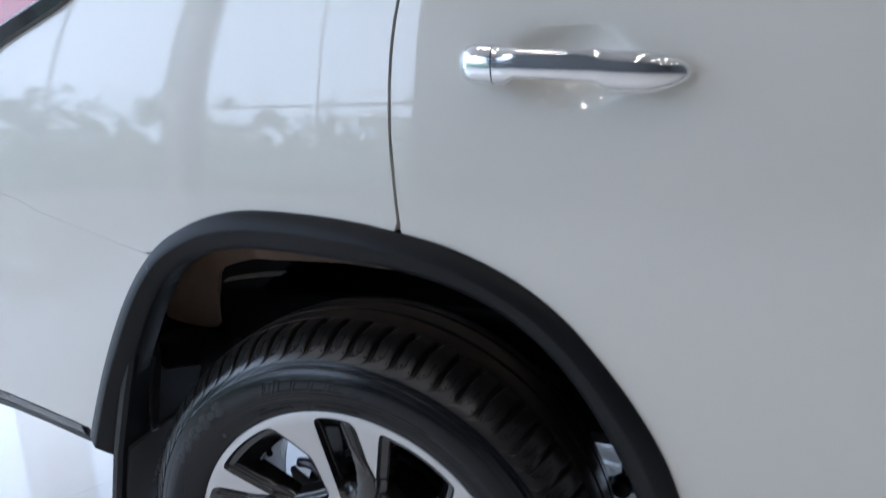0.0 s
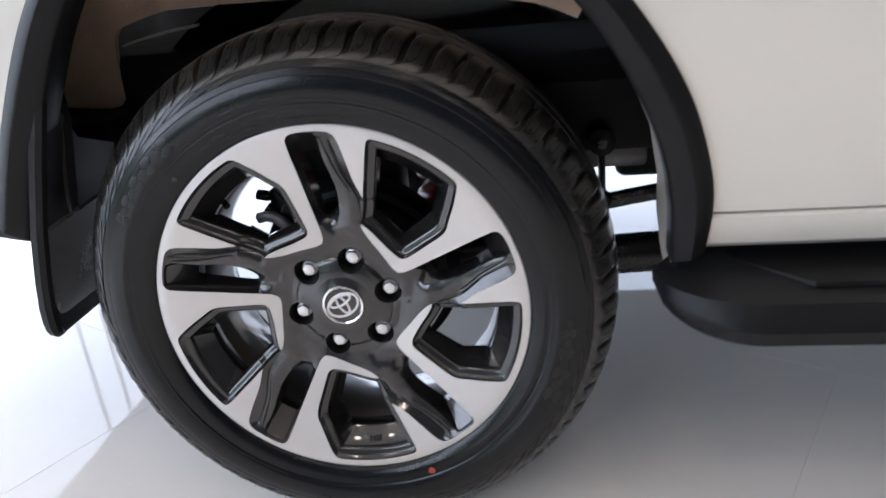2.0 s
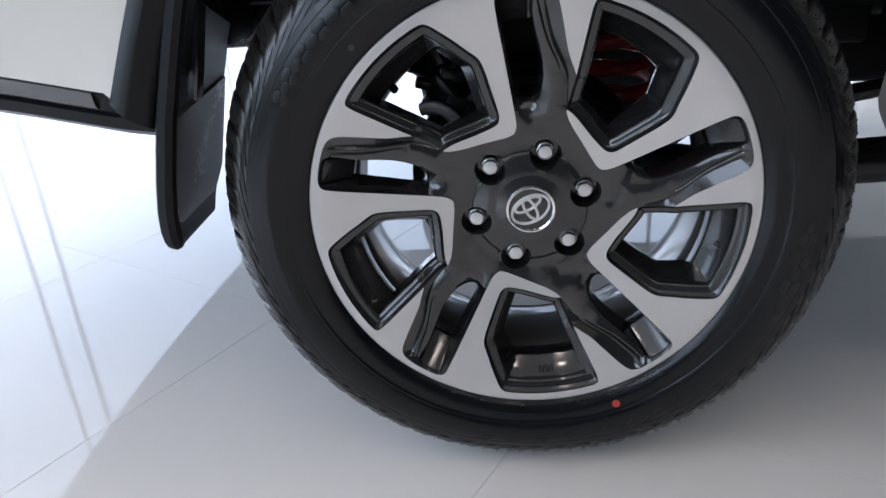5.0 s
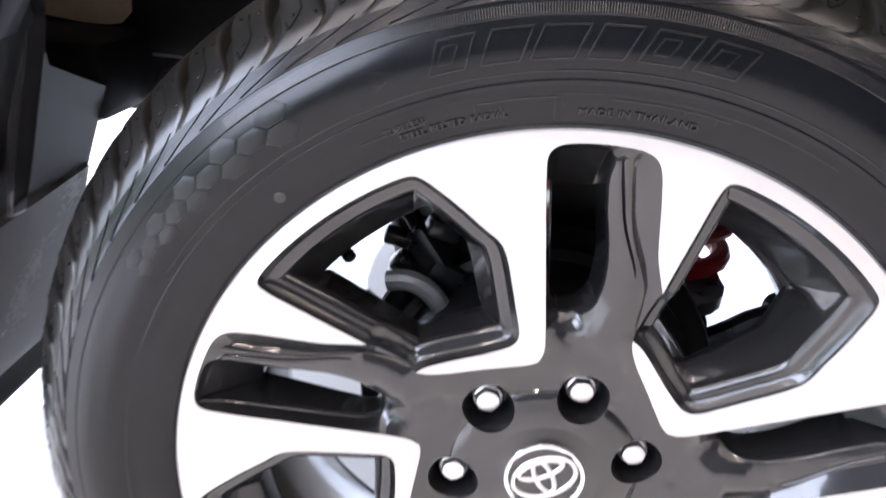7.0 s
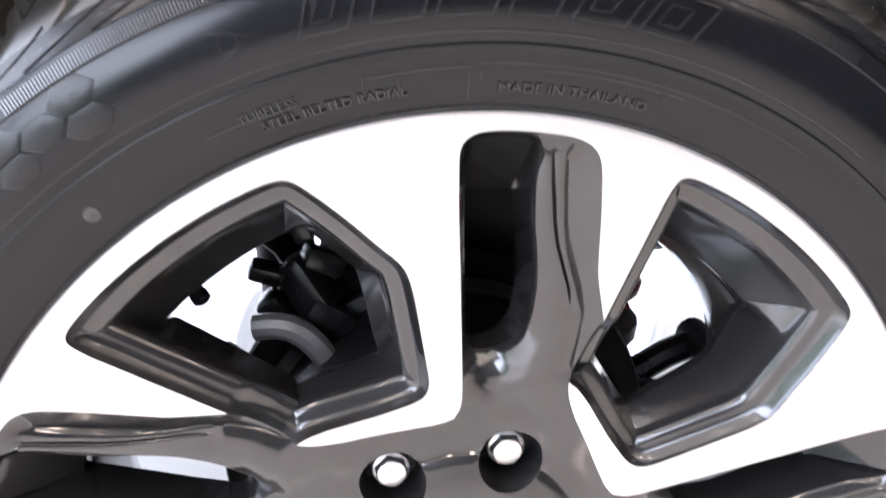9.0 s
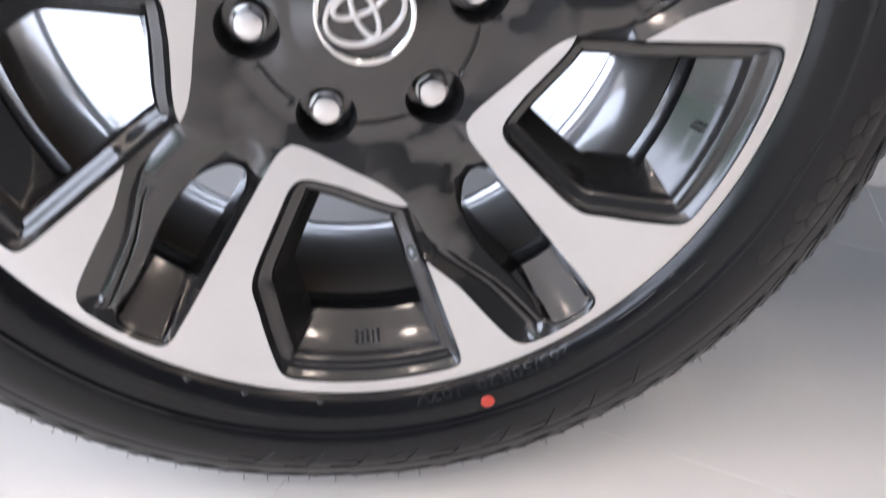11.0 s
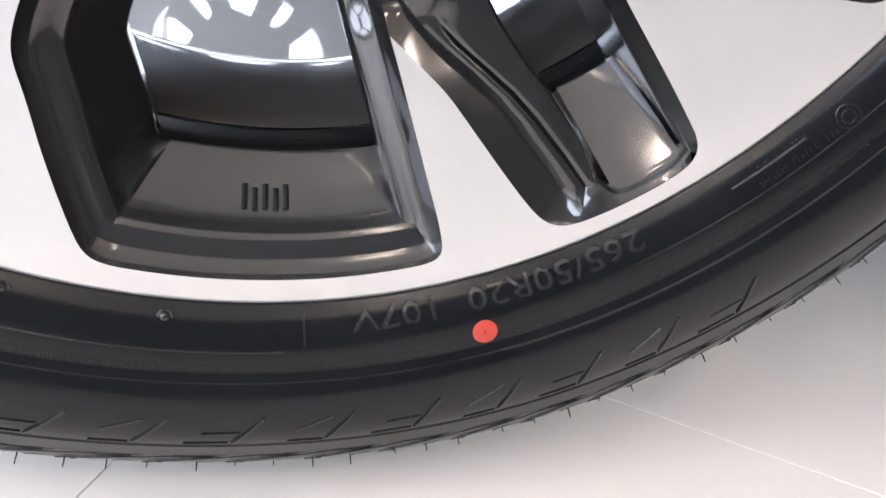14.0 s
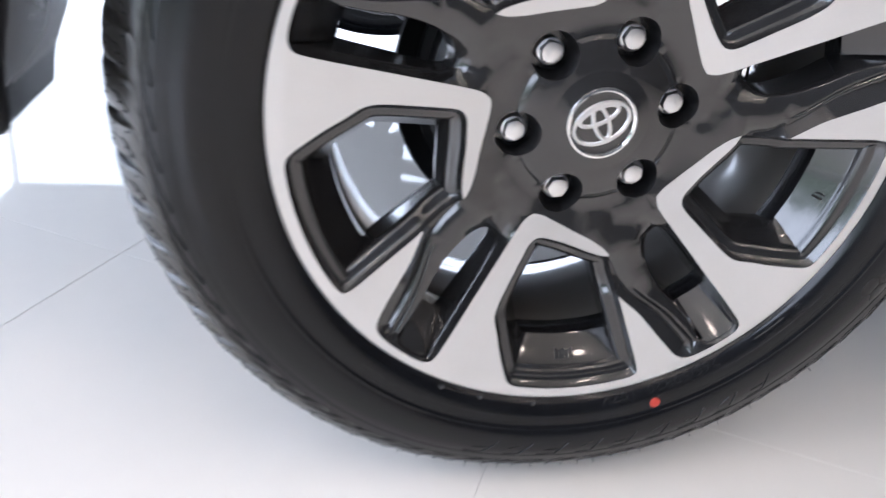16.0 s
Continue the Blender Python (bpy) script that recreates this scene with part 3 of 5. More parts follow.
        for f in (0.12, 0.35, 0.65, 0.93, 1.0):
            sag = 0.0012 * math.sin(math.pi * min(1.0, f / 0.93))
            rings.append([tuple(p) for p in top + (foot - top) * f + sag * np.stack([P[:, 0] / r * rim, 0 * r, P[:, 1] / r * rim], 1)])
        for k, dy, rise in ((0.001, 0.0012, 0.0006), (0.004, 0.003, 0.001), (0.011, 0.0065, 0.0012)):
            end = foot.copy()
            end[:, 1] += dy * (1 - near) + rise * near
            end[:, [0, 2]] *= (1 + k * near)[:, None]
            rings.append([tuple(p) for p in end])
        part("window_wall", loft_bm(rings), RIMPAINT, wheel, sharp=52)
    for s in slots:
        y = [p[2] for p in s]
        s = [p[:2] for p in s]
        P = np.array(s)
        rings = []
        for d, dy in ((0, 0.0), (0.0007, 0.0008), (0.0012, 0.002), (0.0016, 0.0036)):
            rings.append([(a, h + dy, b) for (a, b), h in zip(inset(s, d), y)])
        r = rad(P)
        rim = np.clip((r - 0.2585) / 0.0016, 0, 1)
        q = inset(s, 0.0042)
        q = q * (1 - rim[:, None]) + rim[:, None] * (P / r[:, None] * 0.2256)
        top = np.array(rings[-1])
        foot = np.array([[a, 0.053 - 0.0098 * f, b] for (a, b), f in zip(q, rim)])
        rings += [[tuple(p) for p in top + (foot - top) * f] for f in (0.06, 0.5, 0.95, 1.0)]
        end = foot.copy()
        end[:, 1] += 0.002
        rings.append([tuple(p) for p in end])
        part("slot_wall", loft_bm(rings), RIMPAINT, wheel)
    # back of the spokes
    back = [(0.2285 * math.cos(a), 0.2285 * math.sin(a)) for a in np.linspace(0, 2 * math.pi, 200, endpoint=False)]
    holes = []
    for w in windows:
        foot, near = window_foot([p[:2] for p in w])
        holes.append([tuple(v) for v in foot * (1 + 0.006 * near)[:, None]])
    for s in slots:
        poly = [p[:2] for p in s]
        P = np.array(poly)
        r = rad(P)
        rim = np.clip((r - 0.2585) / 0.0018, 0, 1)
        q = inset(poly, 0.0042)
        holes.append([tuple(v) for v in q * (1 - rim[:, None]) + rim[:, None] * (P / r[:, None] * 0.2271)])
    part("spoke_back", sheet_bm(back, holes, lambda p: np.full(len(p), 0.0533), 0.012), RIMPAINT, wheel)
    # small cast marks on two of the window walls
    for k, n in ((2, 5), (3, 2)):
        for i in range(n):
            c = math.radians(130.4 + 72 * k + (i - (n - 1) / 2) * 0.95)
            ux, uz = math.cos(c), math.sin(c)
            f0, f1 = (0.22, 0.5) if i % 2 else (0.24, 0.55)
            on_wall = lambda f: (ux * (0.2462 - 0.02 * f), 0.0158 + 0.0262 * f, uz * (0.2462 - 0.02 * f))
            bm = tube_bm([on_wall(f0), on_wall(f1)], 0.0013, 6)
            part("cast_mark", bm, BLACKMETAL, wheel)
    # rubber valve with its cap
    line = [(0.229, 0.062), (0.2262, 0.06), (0.2225, 0.0578), (0.2217, 0.0574), (0.2172, 0.0548), (0.2158, 0.054)]
    ux, uz = polar(1, 137.4)
    part("valve", tube_bm([(ux * r, y, uz * r) for r, y in line], [0.0065, 0.0052, 0.0045, 0.0052, 0.005, 0.0025], 12), RUBBER, wheel, "short black rubber tyre valve")
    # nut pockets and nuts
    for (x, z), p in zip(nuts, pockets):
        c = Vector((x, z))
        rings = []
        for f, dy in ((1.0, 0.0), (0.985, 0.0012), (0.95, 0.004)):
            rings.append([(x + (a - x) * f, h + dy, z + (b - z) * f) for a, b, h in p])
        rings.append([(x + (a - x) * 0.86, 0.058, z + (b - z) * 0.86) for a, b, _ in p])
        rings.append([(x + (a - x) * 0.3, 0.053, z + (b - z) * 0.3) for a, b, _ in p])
        # pockets are near-black, darker than the wheel paint around them
        part("nut_pocket", loft_bm(rings), UNDERSEAL_BLACK, wheel)
    rings = []
    for rr, y in ((0.0115, 0.0528), (0.0115, 0.0445), (0.0111, 0.0437), (0.0103, 0.0431), (0.0103, 0.0405), (0.0096, 0.0392), (0.0085, 0.0384), (0.006, 0.0378), (0.0006, 0.0376)):
        ring_pts = []
        for i in range(24):
            a = 2 * math.pi * i / 24
            hexf = math.cos(math.pi / 6) / math.cos((a % (math.pi / 3)) - math.pi / 6)
            k = hexf if y < 0.0435 and y > 0.039 else 1.0
            ring_pts.append((rr * k * math.cos(a), y, rr * k * math.sin(a)))
        rings.append(ring_pts)
    nut = part("lug_nut", loft_bm(rings, caps=True), NUTMETAL, wheel, "bright hexagonal lug nut")
    nut.location = (nuts[0][0], 0, nuts[0][1])
    for i, (x, z) in enumerate(nuts[1:]):
        o = new("lug_nut", nut.data)
        o["label"] = "bright hexagonal lug nut"
        o.parent, o.location, o.rotation_euler = wheel, (x, 0, z), (0, 0.4 * i + 0.2, 0)
    # centre cap with its badge
    part("centre_cap", spin_bm([(0.0005, 0.0222), (0.02, 0.0222), (0.028, 0.0224), (0.0306, 0.0215), (0.033, 0.0222), (0.0375, 0.0236), (0.046, 0.0252), (0.0492, 0.026), (0.0498, 0.0275)], 72),
         RIMPAINT, wheel, "domed dark centre cap")
    part("badge_ring", spin_bm([(0.0268, 0.0216), (0.0272, 0.0205), (0.0286, 0.0197), (0.0302, 0.02), (0.0308, 0.0214), (0.0306, 0.0222)], 72), CHROME, wheel, "round chrome badge ring")

    def oval(cx, cz, a, b, w, tilt=29):
        bm, rings = None, []
        c, s = math.cos(radians(tilt)), math.sin(radians(tilt))
        for i in range(48):
            t = 2 * math.pi * i / 48
            e, n2 = Vector((a * math.cos(t), b * math.sin(t))), Vector((math.cos(t) / a, math.sin(t) / b)).normalized()
            ring = []
            for dw, y in ((-w, 0.0219), (-w * 0.6, 0.0208), (0, 0.0205), (w * 0.6, 0.0208), (w, 0.0219)):
                q = e + n2 * dw + Vector((cx, cz))
                ring.append((q.x * c - q.y * s, y, q.x * s + q.y * c))
            rings.append(ring)
        return loft_bm(rings, closed=False, loop=True)
    part("badge_shape", oval(0, 0, 0.0246, 0.0168, 0.0019), NUTMETAL, wheel, "plain chrome oval")
    part("badge_shape", oval(0, 0.0004, 0.0062, 0.0152, 0.0019), NUTMETAL, wheel, "plain chrome oval")
    part("badge_shape", oval(0, 0.0072, 0.0172, 0.0068, 0.0019), NUTMETAL, wheel, "plain chrome oval")
    return wheel


# ---- tyre ----
SIDE = [(0.2655, 0.012), (0.2695, 0.0078), (0.2712, 0.0022), (0.2735, -0.0015), (0.277, -0.0045), (0.282, -0.0072), (0.288, -0.0092), (0.294, -0.0104), (0.2985, -0.0108),
        (0.2998, -0.0113), (0.3008, -0.0122), (0.302, -0.0127), (0.303, -0.0124), (0.304, -0.0127), (0.306, -0.0137), (0.312, -0.0152), (0.319, -0.0158), (0.326, -0.0153), (0.332, -0.0142), (0.337, -0.0125), (0.3378, -0.0128),
        (0.3436, -0.0102), (0.344, -0.0094), (0.3475, -0.0074), (0.351, -0.0048)]
SHOULDER = [(0.351, -0.0048), (0.3545, -0.0016), (0.358, 0.0025), (0.3625, 0.0085), (0.367, 0.0155), (0.3715, 0.0235), (0.3755, 0.0325), (0.3788, 0.0425), (0.381, 0.053), (0.3825, 0.065)]


def smooth_pairs(pts, step):
    return [(p.x, p.y) for p in smooth_line(pts, step)]


def fuller(r):
    """The shoulders stand a little prouder than the section's bare outline."""
    return r + 0.0042 * min(1.0, max(0.0, (r - 0.337) / 0.02)) + 0.0035 * min(1.0, max(0.0, (r - 0.36) / 0.02))


def settled(p):
    """Where the tyre meets the floor it is pressed flat and bulges a little."""
    x, y, z = p
    low = -ZC - LIFT
    r = math.hypot(x, z)
    a = math.atan2(x, -z)
    squash = math.exp(-(a / 0.34) ** 2) * max(0.0, min(1.0, (r - 0.275) / 0.06))
    tread = max(0.0, min(1.0, (r - 0.338) / 0.024))  # the tread runs a little out of true with the rim
    x += tread * (0.001 + 0.0046 * x / r)
    z += tread * 0.003 * z / r
    if y < 0.06:
        y -= 0.004 * squash * (1 - max(0, min(1, (r - 0.33) / 0.04)))
    z += 0.006 * squash
    return (x, y, max(z, low + 0.0004))


def build_tyre(wheel):
    prof = list(SIDE)
    prof += [(0.3538, -0.0012), (0.357, 0.0038), (0.3605, 0.011), (0.3645, 0.019), (0.3675, 0.029), (0.3705, 0.041), (0.3735, 0.053), (0.3745, 0.068), (0.3745, 0.078),
             (0.3835, 0.079), (0.3845, 0.085), (0.3855, 0.105), (0.3855, 0.1115), (0.3765, 0.1125), (0.3765, 0.1205), (0.3855, 0.1215), (0.3855, 0.135), (0.3845, 0.155), (0.3835, 0.161),
             (0.3745, 0.162), (0.3745, 0.17), (0.3825, 0.171), (0.3788, 0.198), (0.3715, 0.2175), (0.358, 0.237), (0.338, 0.252), (0.31, 0.255), (0.28, 0.246), (0.262, 0.228), (0.2445, 0.216), (0.2445, 0.196)]
    full = [(fuller(r) if y < 0.2 else r, y) for r, y in prof]
    cut_at = len(SIDE) - 1
    bm = spin_bm(full[cut_at:], 300)
    for v in bm.verts:
        v.co = settled(v.co)
    part("tread_base", bm, TREAD, wheel, "dark ribbed tread")
    bm = spin_bm(full[:cut_at + 1], 300)
    for v in bm.verts:
        v.co = settled(v.co)
    tyre = part("tyre", bm, RUBBER, wheel, "black road tyre with moulded sidewall lettering")
    # shoulder blocks: sixty-seven pitches, parted by grooves that bend over and run out along the sidewall
    pitch = 360 / 67
    flank = [(fuller(r), y) for r, y in smooth_pairs(SIDE[-3:] + SHOULDER[1:] + [(0.3832, 0.0745)], 0.0045)]

    def swing(y):
        t = max(0.0, (y - 0.003) / 0.06)
        hook = float(np.interp(y, [-0.0098, -0.0082, -0.0066, -0.005, -0.0028, 0.001, 0.006], [2.2, 1.35, 0.8, 0.48, 0.22, 0.05, 0.0]))
        return (hook - 0.2 * t * t + 0.1 * t) * pitch

    def block_bm(a0):
        rings = []
        for k, (r, y) in enumerate(flank):
            p, q = flank[max(k - 1, 0)], flank[min(k + 1, len(flank) - 1)]
            tr, ty = q[0] - p[0], q[1] - p[1]
            nr, ny = ty / math.hypot(tr, ty), -tr / math.hypot(tr, ty)
            w = float(np.interp(y, [-0.0085, -0.005, 0.002, 0.012, 0.06], [0.04, 0.05, 0.085, 0.11, 0.115]))
            deep = float(np.interp(y, [-0.0092, -0.007, -0.003, 0.003, 0.012], [0.0, 0.001, 0.003, 0.0065, 0.0095]))
            edge = [(0.0, 1.0), (0.55, 1.0), (0.82, 0.72), (1.0, 0.28), (1.22, 0.06), (1.7, 0.0)]
            cols = [(w * e, f) for e, f in edge] + [(u, 0.0) for u in np.linspace(w * 1.7, 1 - w * 1.7, 8)[1:-1]] + [(1 - w * e, f) for e, f in edge[::-1]]
            ring = []
            for u, f in cols:
                drop = deep * f
                a = radians(a0 + u * pitch + swing(y))
                rr, yy = r - nr * drop, y - ny * drop
                ring.append(settled((rr * math.cos(a), yy, rr * math.sin(a))))
            rings.append(ring)
        return loft_bm(rings, closed=False)
    for i in range(67):
        bm = block_bm(i * pitch)
        bmesh.ops.reverse_faces(bm, faces=bm.faces[:])
        part("tread_block", bm, TREAD, wheel, sharp=60)
    # thin slits: a hook that cuts each block, and ribs that sweep round below the blocks
    # raised near-black strips; the shade inside a cut is put into their colour
    sip = bmesh.new()
    outline = SIDE[-5:] + SHOULDER[1:]
    sh_r, sh_y = [fuller(p[0]) for p in outline], [p[1] for p in outline]

    def slit(line, half):
        rings = []
        for f, y in line:
            r, deg = float(np.interp(y, sh_y, sh_r)), f * pitch + swing(y)
            ring = []
            for dx, up in ((-1, 0.0001), (-0.6, 0.0005), (0.6, 0.0005), (1, 0.0001)):
                x, z = polar(r + up, deg + dx * half)
                ring.append(settled((x, y - up, z)))
            rings.append(ring)
        loft_bm(rings, closed=False, bm=sip)
    for i in range(67):
        slit([(i + f, y) for f, y in ((0.47, 0.056), (0.47, 0.03), (0.47, 0.0125), (0.56, 0.0085), (0.68, 0.0048), (0.76, 0.0028), (0.8, 0.008))], 0.12)
        slit([(i + f, y) for f, y in ((0.3, -0.0035), (0.3, -0.005), (0.3, -0.0066), (0.3, -0.0082), (0.3, -0.009))], 0.08)
    part("fine_slitting", sip, UNDERSEAL_BLACK, wheel)["kind"] = "stuff"
    # small vent spots on the blocks
    dots = bmesh.new()
    for i in range(67):
        for f, y in ((0.64, 0.0105), (0.24, 0.0055), (0.24, 0.026), (0.64, 0.032)):
            r, deg = float(np.interp(y, sh_y, sh_r)), (i + f) * pitch + swing(y)
            x, z = polar(r, deg)
            p = Vector(settled((x, y, z)))
            n = Vector((x / r, -0.75, z / r)).normalized()
            tube_bm([p - n * 0.001, p + n * 0.0007, p + n * 0.001], [0.0013, 0.0012, 0.0006], 6, bm=dots)
    part("vent_stippling", dots, RUBBER, wheel)["kind"] = "stuff"
    # the low rib that wraps each shoulder pitch, and the fine radial knurling below it
    kn = bmesh.new()
    for i in range(250):
        a = radians(66 + i * 0.265)
        da = radians(0.07)
        q = []
        for r, y in ((0.3381, -0.0132), (0.3433, -0.0109)):
            for s in (-da, da):
                q.append(settled((r * math.cos(a + s), y, r * math.sin(a + s))))
        lo = []
        for r, y in ((0.3379, -0.012), (0.3435, -0.0096)):
            for s in (-1.5 * da, 1.5 * da):
                lo.append(settled((r * math.cos(a + s), y, r * math.sin(a + s))))
        v = [kn.verts.new(p) for p in q + lo]
        for f in ((0, 1, 3, 2), (0, 2, 6, 4), (1, 5, 7, 3), (2, 3, 7, 6), (0, 4, 5, 1)):
            kn.faces.new([v[j] for j in f])
    bmesh.ops.recalc_face_normals(kn, faces=kn.faces[:])
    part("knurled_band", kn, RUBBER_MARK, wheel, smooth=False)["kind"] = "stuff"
    return tyre


def side_depth(r):
    return float(np.interp(r, [p[0] for p in SIDE], [p[1] for p in SIDE]))


def on_side(r, deg, lift=0.0):
    x, z = polar(r, deg)
    return settled((x, side_depth(r) - lift, z))


def stroke(bm, pts, w, lift, closed=False, n_between=0.003):
    """A thin raised bead on the sidewall along points of (radius, angle)."""
    line = dense(xz(pts), n_between, closed)
    m = len(line)
    rings = []
    for i, p in enumerate(line):
        a = line[(i - 1) % m] if closed or i else p
        b = line[(i + 1) % m] if closed or i < m - 1 else p
        t = (b - a).normalized()
        nrm = Vector((-t.y, t.x))
        ring = []
        for k, h in ((-1, -0.0003), (-0.45, lift), (0.45, lift), (1, -0.0003)):
            q = p + nrm * (k * w / 2)
            r = q.length
            ring.append(settled((q.x, side_depth(r) - h, q.y)))
        rings.append(ring)
    return loft_bm(rings, closed=False, loop=closed, bm=bm)


def lettering(text, size, r, deg, lift, inward=False, squeeze=1.0, font_shear=0.0):
    """Words bent along the sidewall, tops outwards, centred at an angle."""
    cu = bpy.data.curves.new("words", "FONT")
    cu.body, cu.size, cu.align_x, cu.extrude, cu.shear = text, size, "CENTER", 0.0, font_shear
    cu.resolution_u = 2
    ob = bpy.data.objects.new("words", cu)
    scene.collection.objects.link(ob)
    deps = bpy.context.evaluated_depsgraph_get()
    deps.update()
    me = bpy.data.meshes.new_from_object(ob.evaluated_get(deps))
    bm = bmesh.new()
    bm.from_mesh(me)
    bpy.data.objects.remove(ob)
    bmesh.ops.subdivide_edges(bm, edges=[e for e in bm.edges if e.calc_length() > 0.003], cuts=1)
    ext = bmesh.ops.extrude_face_region(bm, geom=bm.faces[:])
    top = {v for v in ext["geom"] if isinstance(v, bmesh.types.BMVert)}
    for v in bm.verts:
        rr = r + v.co.y
        a = deg - math.degrees(v.co.x * squeeze / r)
        v.co = on_side(rr, a, lift if v in top else -0.0004)
    bmesh.ops.recalc_face_normals(bm, faces=bm.faces[:])
    return bm


def sidewall_marks(wheel):
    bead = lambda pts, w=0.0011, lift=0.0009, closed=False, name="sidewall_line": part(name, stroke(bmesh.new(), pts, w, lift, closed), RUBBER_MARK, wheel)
    arc = lambda r, a0, a1: [(r, a) for a in np.linspace(a0, a1, max(2, int(abs(a1 - a0) / 1.5)))]
    # maker's name at the top as six plain slanted outlines
    spans = [(110.9, 107.2), (105.6, 101.6), (100.6, 96.2), (95.0, 91.3), (89.9, 85.6), (84.4, 80.0)]
    for i, (a, b) in enumerate(spans):
        lean = -1.6
        out = [(0.3145, a), (0.3145, b), (0.3325, b + lean), (0.3325, a + lean)]
        bead(out, 0.0014, 0.0014, True, "name_outline")
        m, h = (a + b) / 2, (a - b) * 0.2
        if i in (0, 4, 5):
            bead([(0.319, m + h), (0.319, m - h), (0.328, m - h + lean * 0.55), (0.328, m + h + lean * 0.55)], 0.0012, 0.0012, True, "name_outline")
    bead([(0.3275, 117.0), (0.3215, 114.2), (0.3155, 116.6)], 0.001, 0.0005, False, "name_arrow")
    bead([(0.3215 + 0.0042 * math.cos(t), 115.9 + 0.72 * math.sin(t)) for t in np.linspace(0, 2 * math.pi, 14, endpoint=False)], 0.0008, 0.0004, True, "name_arrow")
    # model name at the bottom as plain slanted strokes
    for i in range(9):
        a = -46.5 - 6.5 * i
        bead([(0.3185, a), (0.3345, a - 2.2)], 0.0012, 0.001, False, "name_stroke")
        if i % 2 == 0:
            bead([(0.3345, a - 2.4), (0.335, a - 5.4)], 0.0009, 0.0007, False, "name_stroke")
            bead([(0.327, a - 1.6), (0.3275, a - 4.2)], 0.0009, 0.0007, False, "name_stroke")
        else:
            bead([(0.335, a - 2.4), (0.3352, a - 4.9)], 0.0009, 0.0007, False, "name_stroke")
            bead([(0.3195, a - 1.6), (0.3265, a - 4.3)], 0.0009, 0.0007, False, "name_stroke")
    # readable markings
    for text, size, r, deg, sq in (("TUBELESS", 0.0058, 0.2885, 115.3, 1.05), ("STEEL BELTED RADIAL", 0.0056, 0.2825, 109.8, 1.15), ("MADE IN THAILAND", 0.0058, 0.2815, 88.2, 1.3),
                                   ("265/50R20  107V", 0.0115, 0.2742, -65.8, 1.5)):
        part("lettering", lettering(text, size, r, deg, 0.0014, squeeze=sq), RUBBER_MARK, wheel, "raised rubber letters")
    bead(arc(0.3075, 97.9, 60)); bead(arc(0.3075, 98, 150), 0.0009, 0.0004)
    bead(arc(0.2925, 106.5, 97.6)); bead(arc(0.2895, 121, 116)); bead(arc(0.2915, 91.5, 78)); bead(arc(0.294, 97, 64), 0.0008, 0.0004)
    for a, r0, r1 in ((97.9, 0.278, 0.29), (96.8, 0.2865, 0.2905), (107, 0.2885, 0.2935), (83.4, 0.2885, 0.292), (104, 0.284, 0.2905), (79.6, 0.287, 0.292)):
        bead([(r0, a), (r1, a)], 0.0009)
    bead([(0.2665 + 0.008, -82.4), (0.287, -82.4)], 0.0012, 0.0005)
    bead(arc(0.279, -45, -38)); bead(arc(0.287, -55, -30), 0.0008, 0.0004); bead(arc(0.289, -130, -84), 0.0008, 0.0004)
    for a, r in ((-93.1, 0.2765), (-104.5, 0.276), (-113, 0.276)):
        c, rings = polar(r, a), []
        for f, h in ((0.0032, -0.0002), (0.003, 0.0004), (0.0021, 0.0003), (0.0017, 0.0014), (0.001, 0.0019), (0.0001, 0.002)):
            rings.append([settled((c[0] + f * math.cos(t), side_depth(r) - h, c[1] + f * math.sin(t))) for t in np.linspace(0, 2 * math.pi, 14, endpoint=False)])
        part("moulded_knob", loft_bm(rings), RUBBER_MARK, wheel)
    for rr in (0.0046, 0.0026):
        bead([(0.2825 + rr * math.cos(t), -34.6 + math.degrees(rr / 0.2825) * math.sin(t)) for t in np.linspace(0, 2 * math.pi, 18, endpoint=False)], 0.0008, 0.0006, True, "moulded_ring")
    # a ring of small print, too fine to read
    rnd = random.Random(4)
    small = bmesh.new()

    def fine_print(radius, a, end, size):
        while a < end:
            for k in range(rnd.choice((3, 5, 7, 9))):
                tall, w = rnd.uniform(0.8, 1.2) * size, rnd.uniform(100, 200) * size
                stroke(small, [(radius - tall, a), (radius + tall, a)], 0.00055, 0.0005)
                if rnd.random() < 0.7:
                    up = rnd.choice((-1, 0, 1)) * tall * 0.85
                    stroke(small, [(radius + up, a), (radius + up, a + w)], 0.00055, 0.0005)
                a += w + 120 * size
            a += rnd.uniform(0.25, 0.5)
    fine_print(0.2962, -128.0, -22, 0.001)
    fine_print(0.2835, -42.8, -36.6, 0.0014)
    fine_print(0.2785, -42.4, -37.4, 0.0014)
    fine_print(0.285, -122.0, -108.0, 0.0011)
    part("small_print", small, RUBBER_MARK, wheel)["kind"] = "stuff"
    # honeycomb patches: pairs of low flat-topped cells with a single one between, shrinking along the patch
    for base, cells, way in ((127.5, 9, 1), (-24.0, 8, 1)):
        ac = base
        for k in range(cells):
            size = 0.0122 * (1 - 0.038 * k)
            for side in ((-1, 1) if k % 2 == 0 else (0,)):
                rc = 0.3245 + side * size * 0.53
                bm, rings = bmesh.new(), []
                for f, h in ((0.985, -0.0003), (0.95, 0.0003), (0.88, 0.0004), (0.4, 0.0004), (0.02, 0.0004)):
                    ring = []
                    for tx, tz in ((1, 0), (0.5, 0.5), (-0.5, 0.5), (-1, 0), (-0.5, -0.5), (0.5, -0.5)):
                        ring.append(on_side(rc + size * f * tz, ac + way * math.degrees(size * f * tx / rc), h))
                    rings.append(ring)
                part("honeycomb_cell", loft_bm(rings, bm=bm), CELL, wheel)
            ac += way * math.degrees(size * 1.54 / 0.3245)
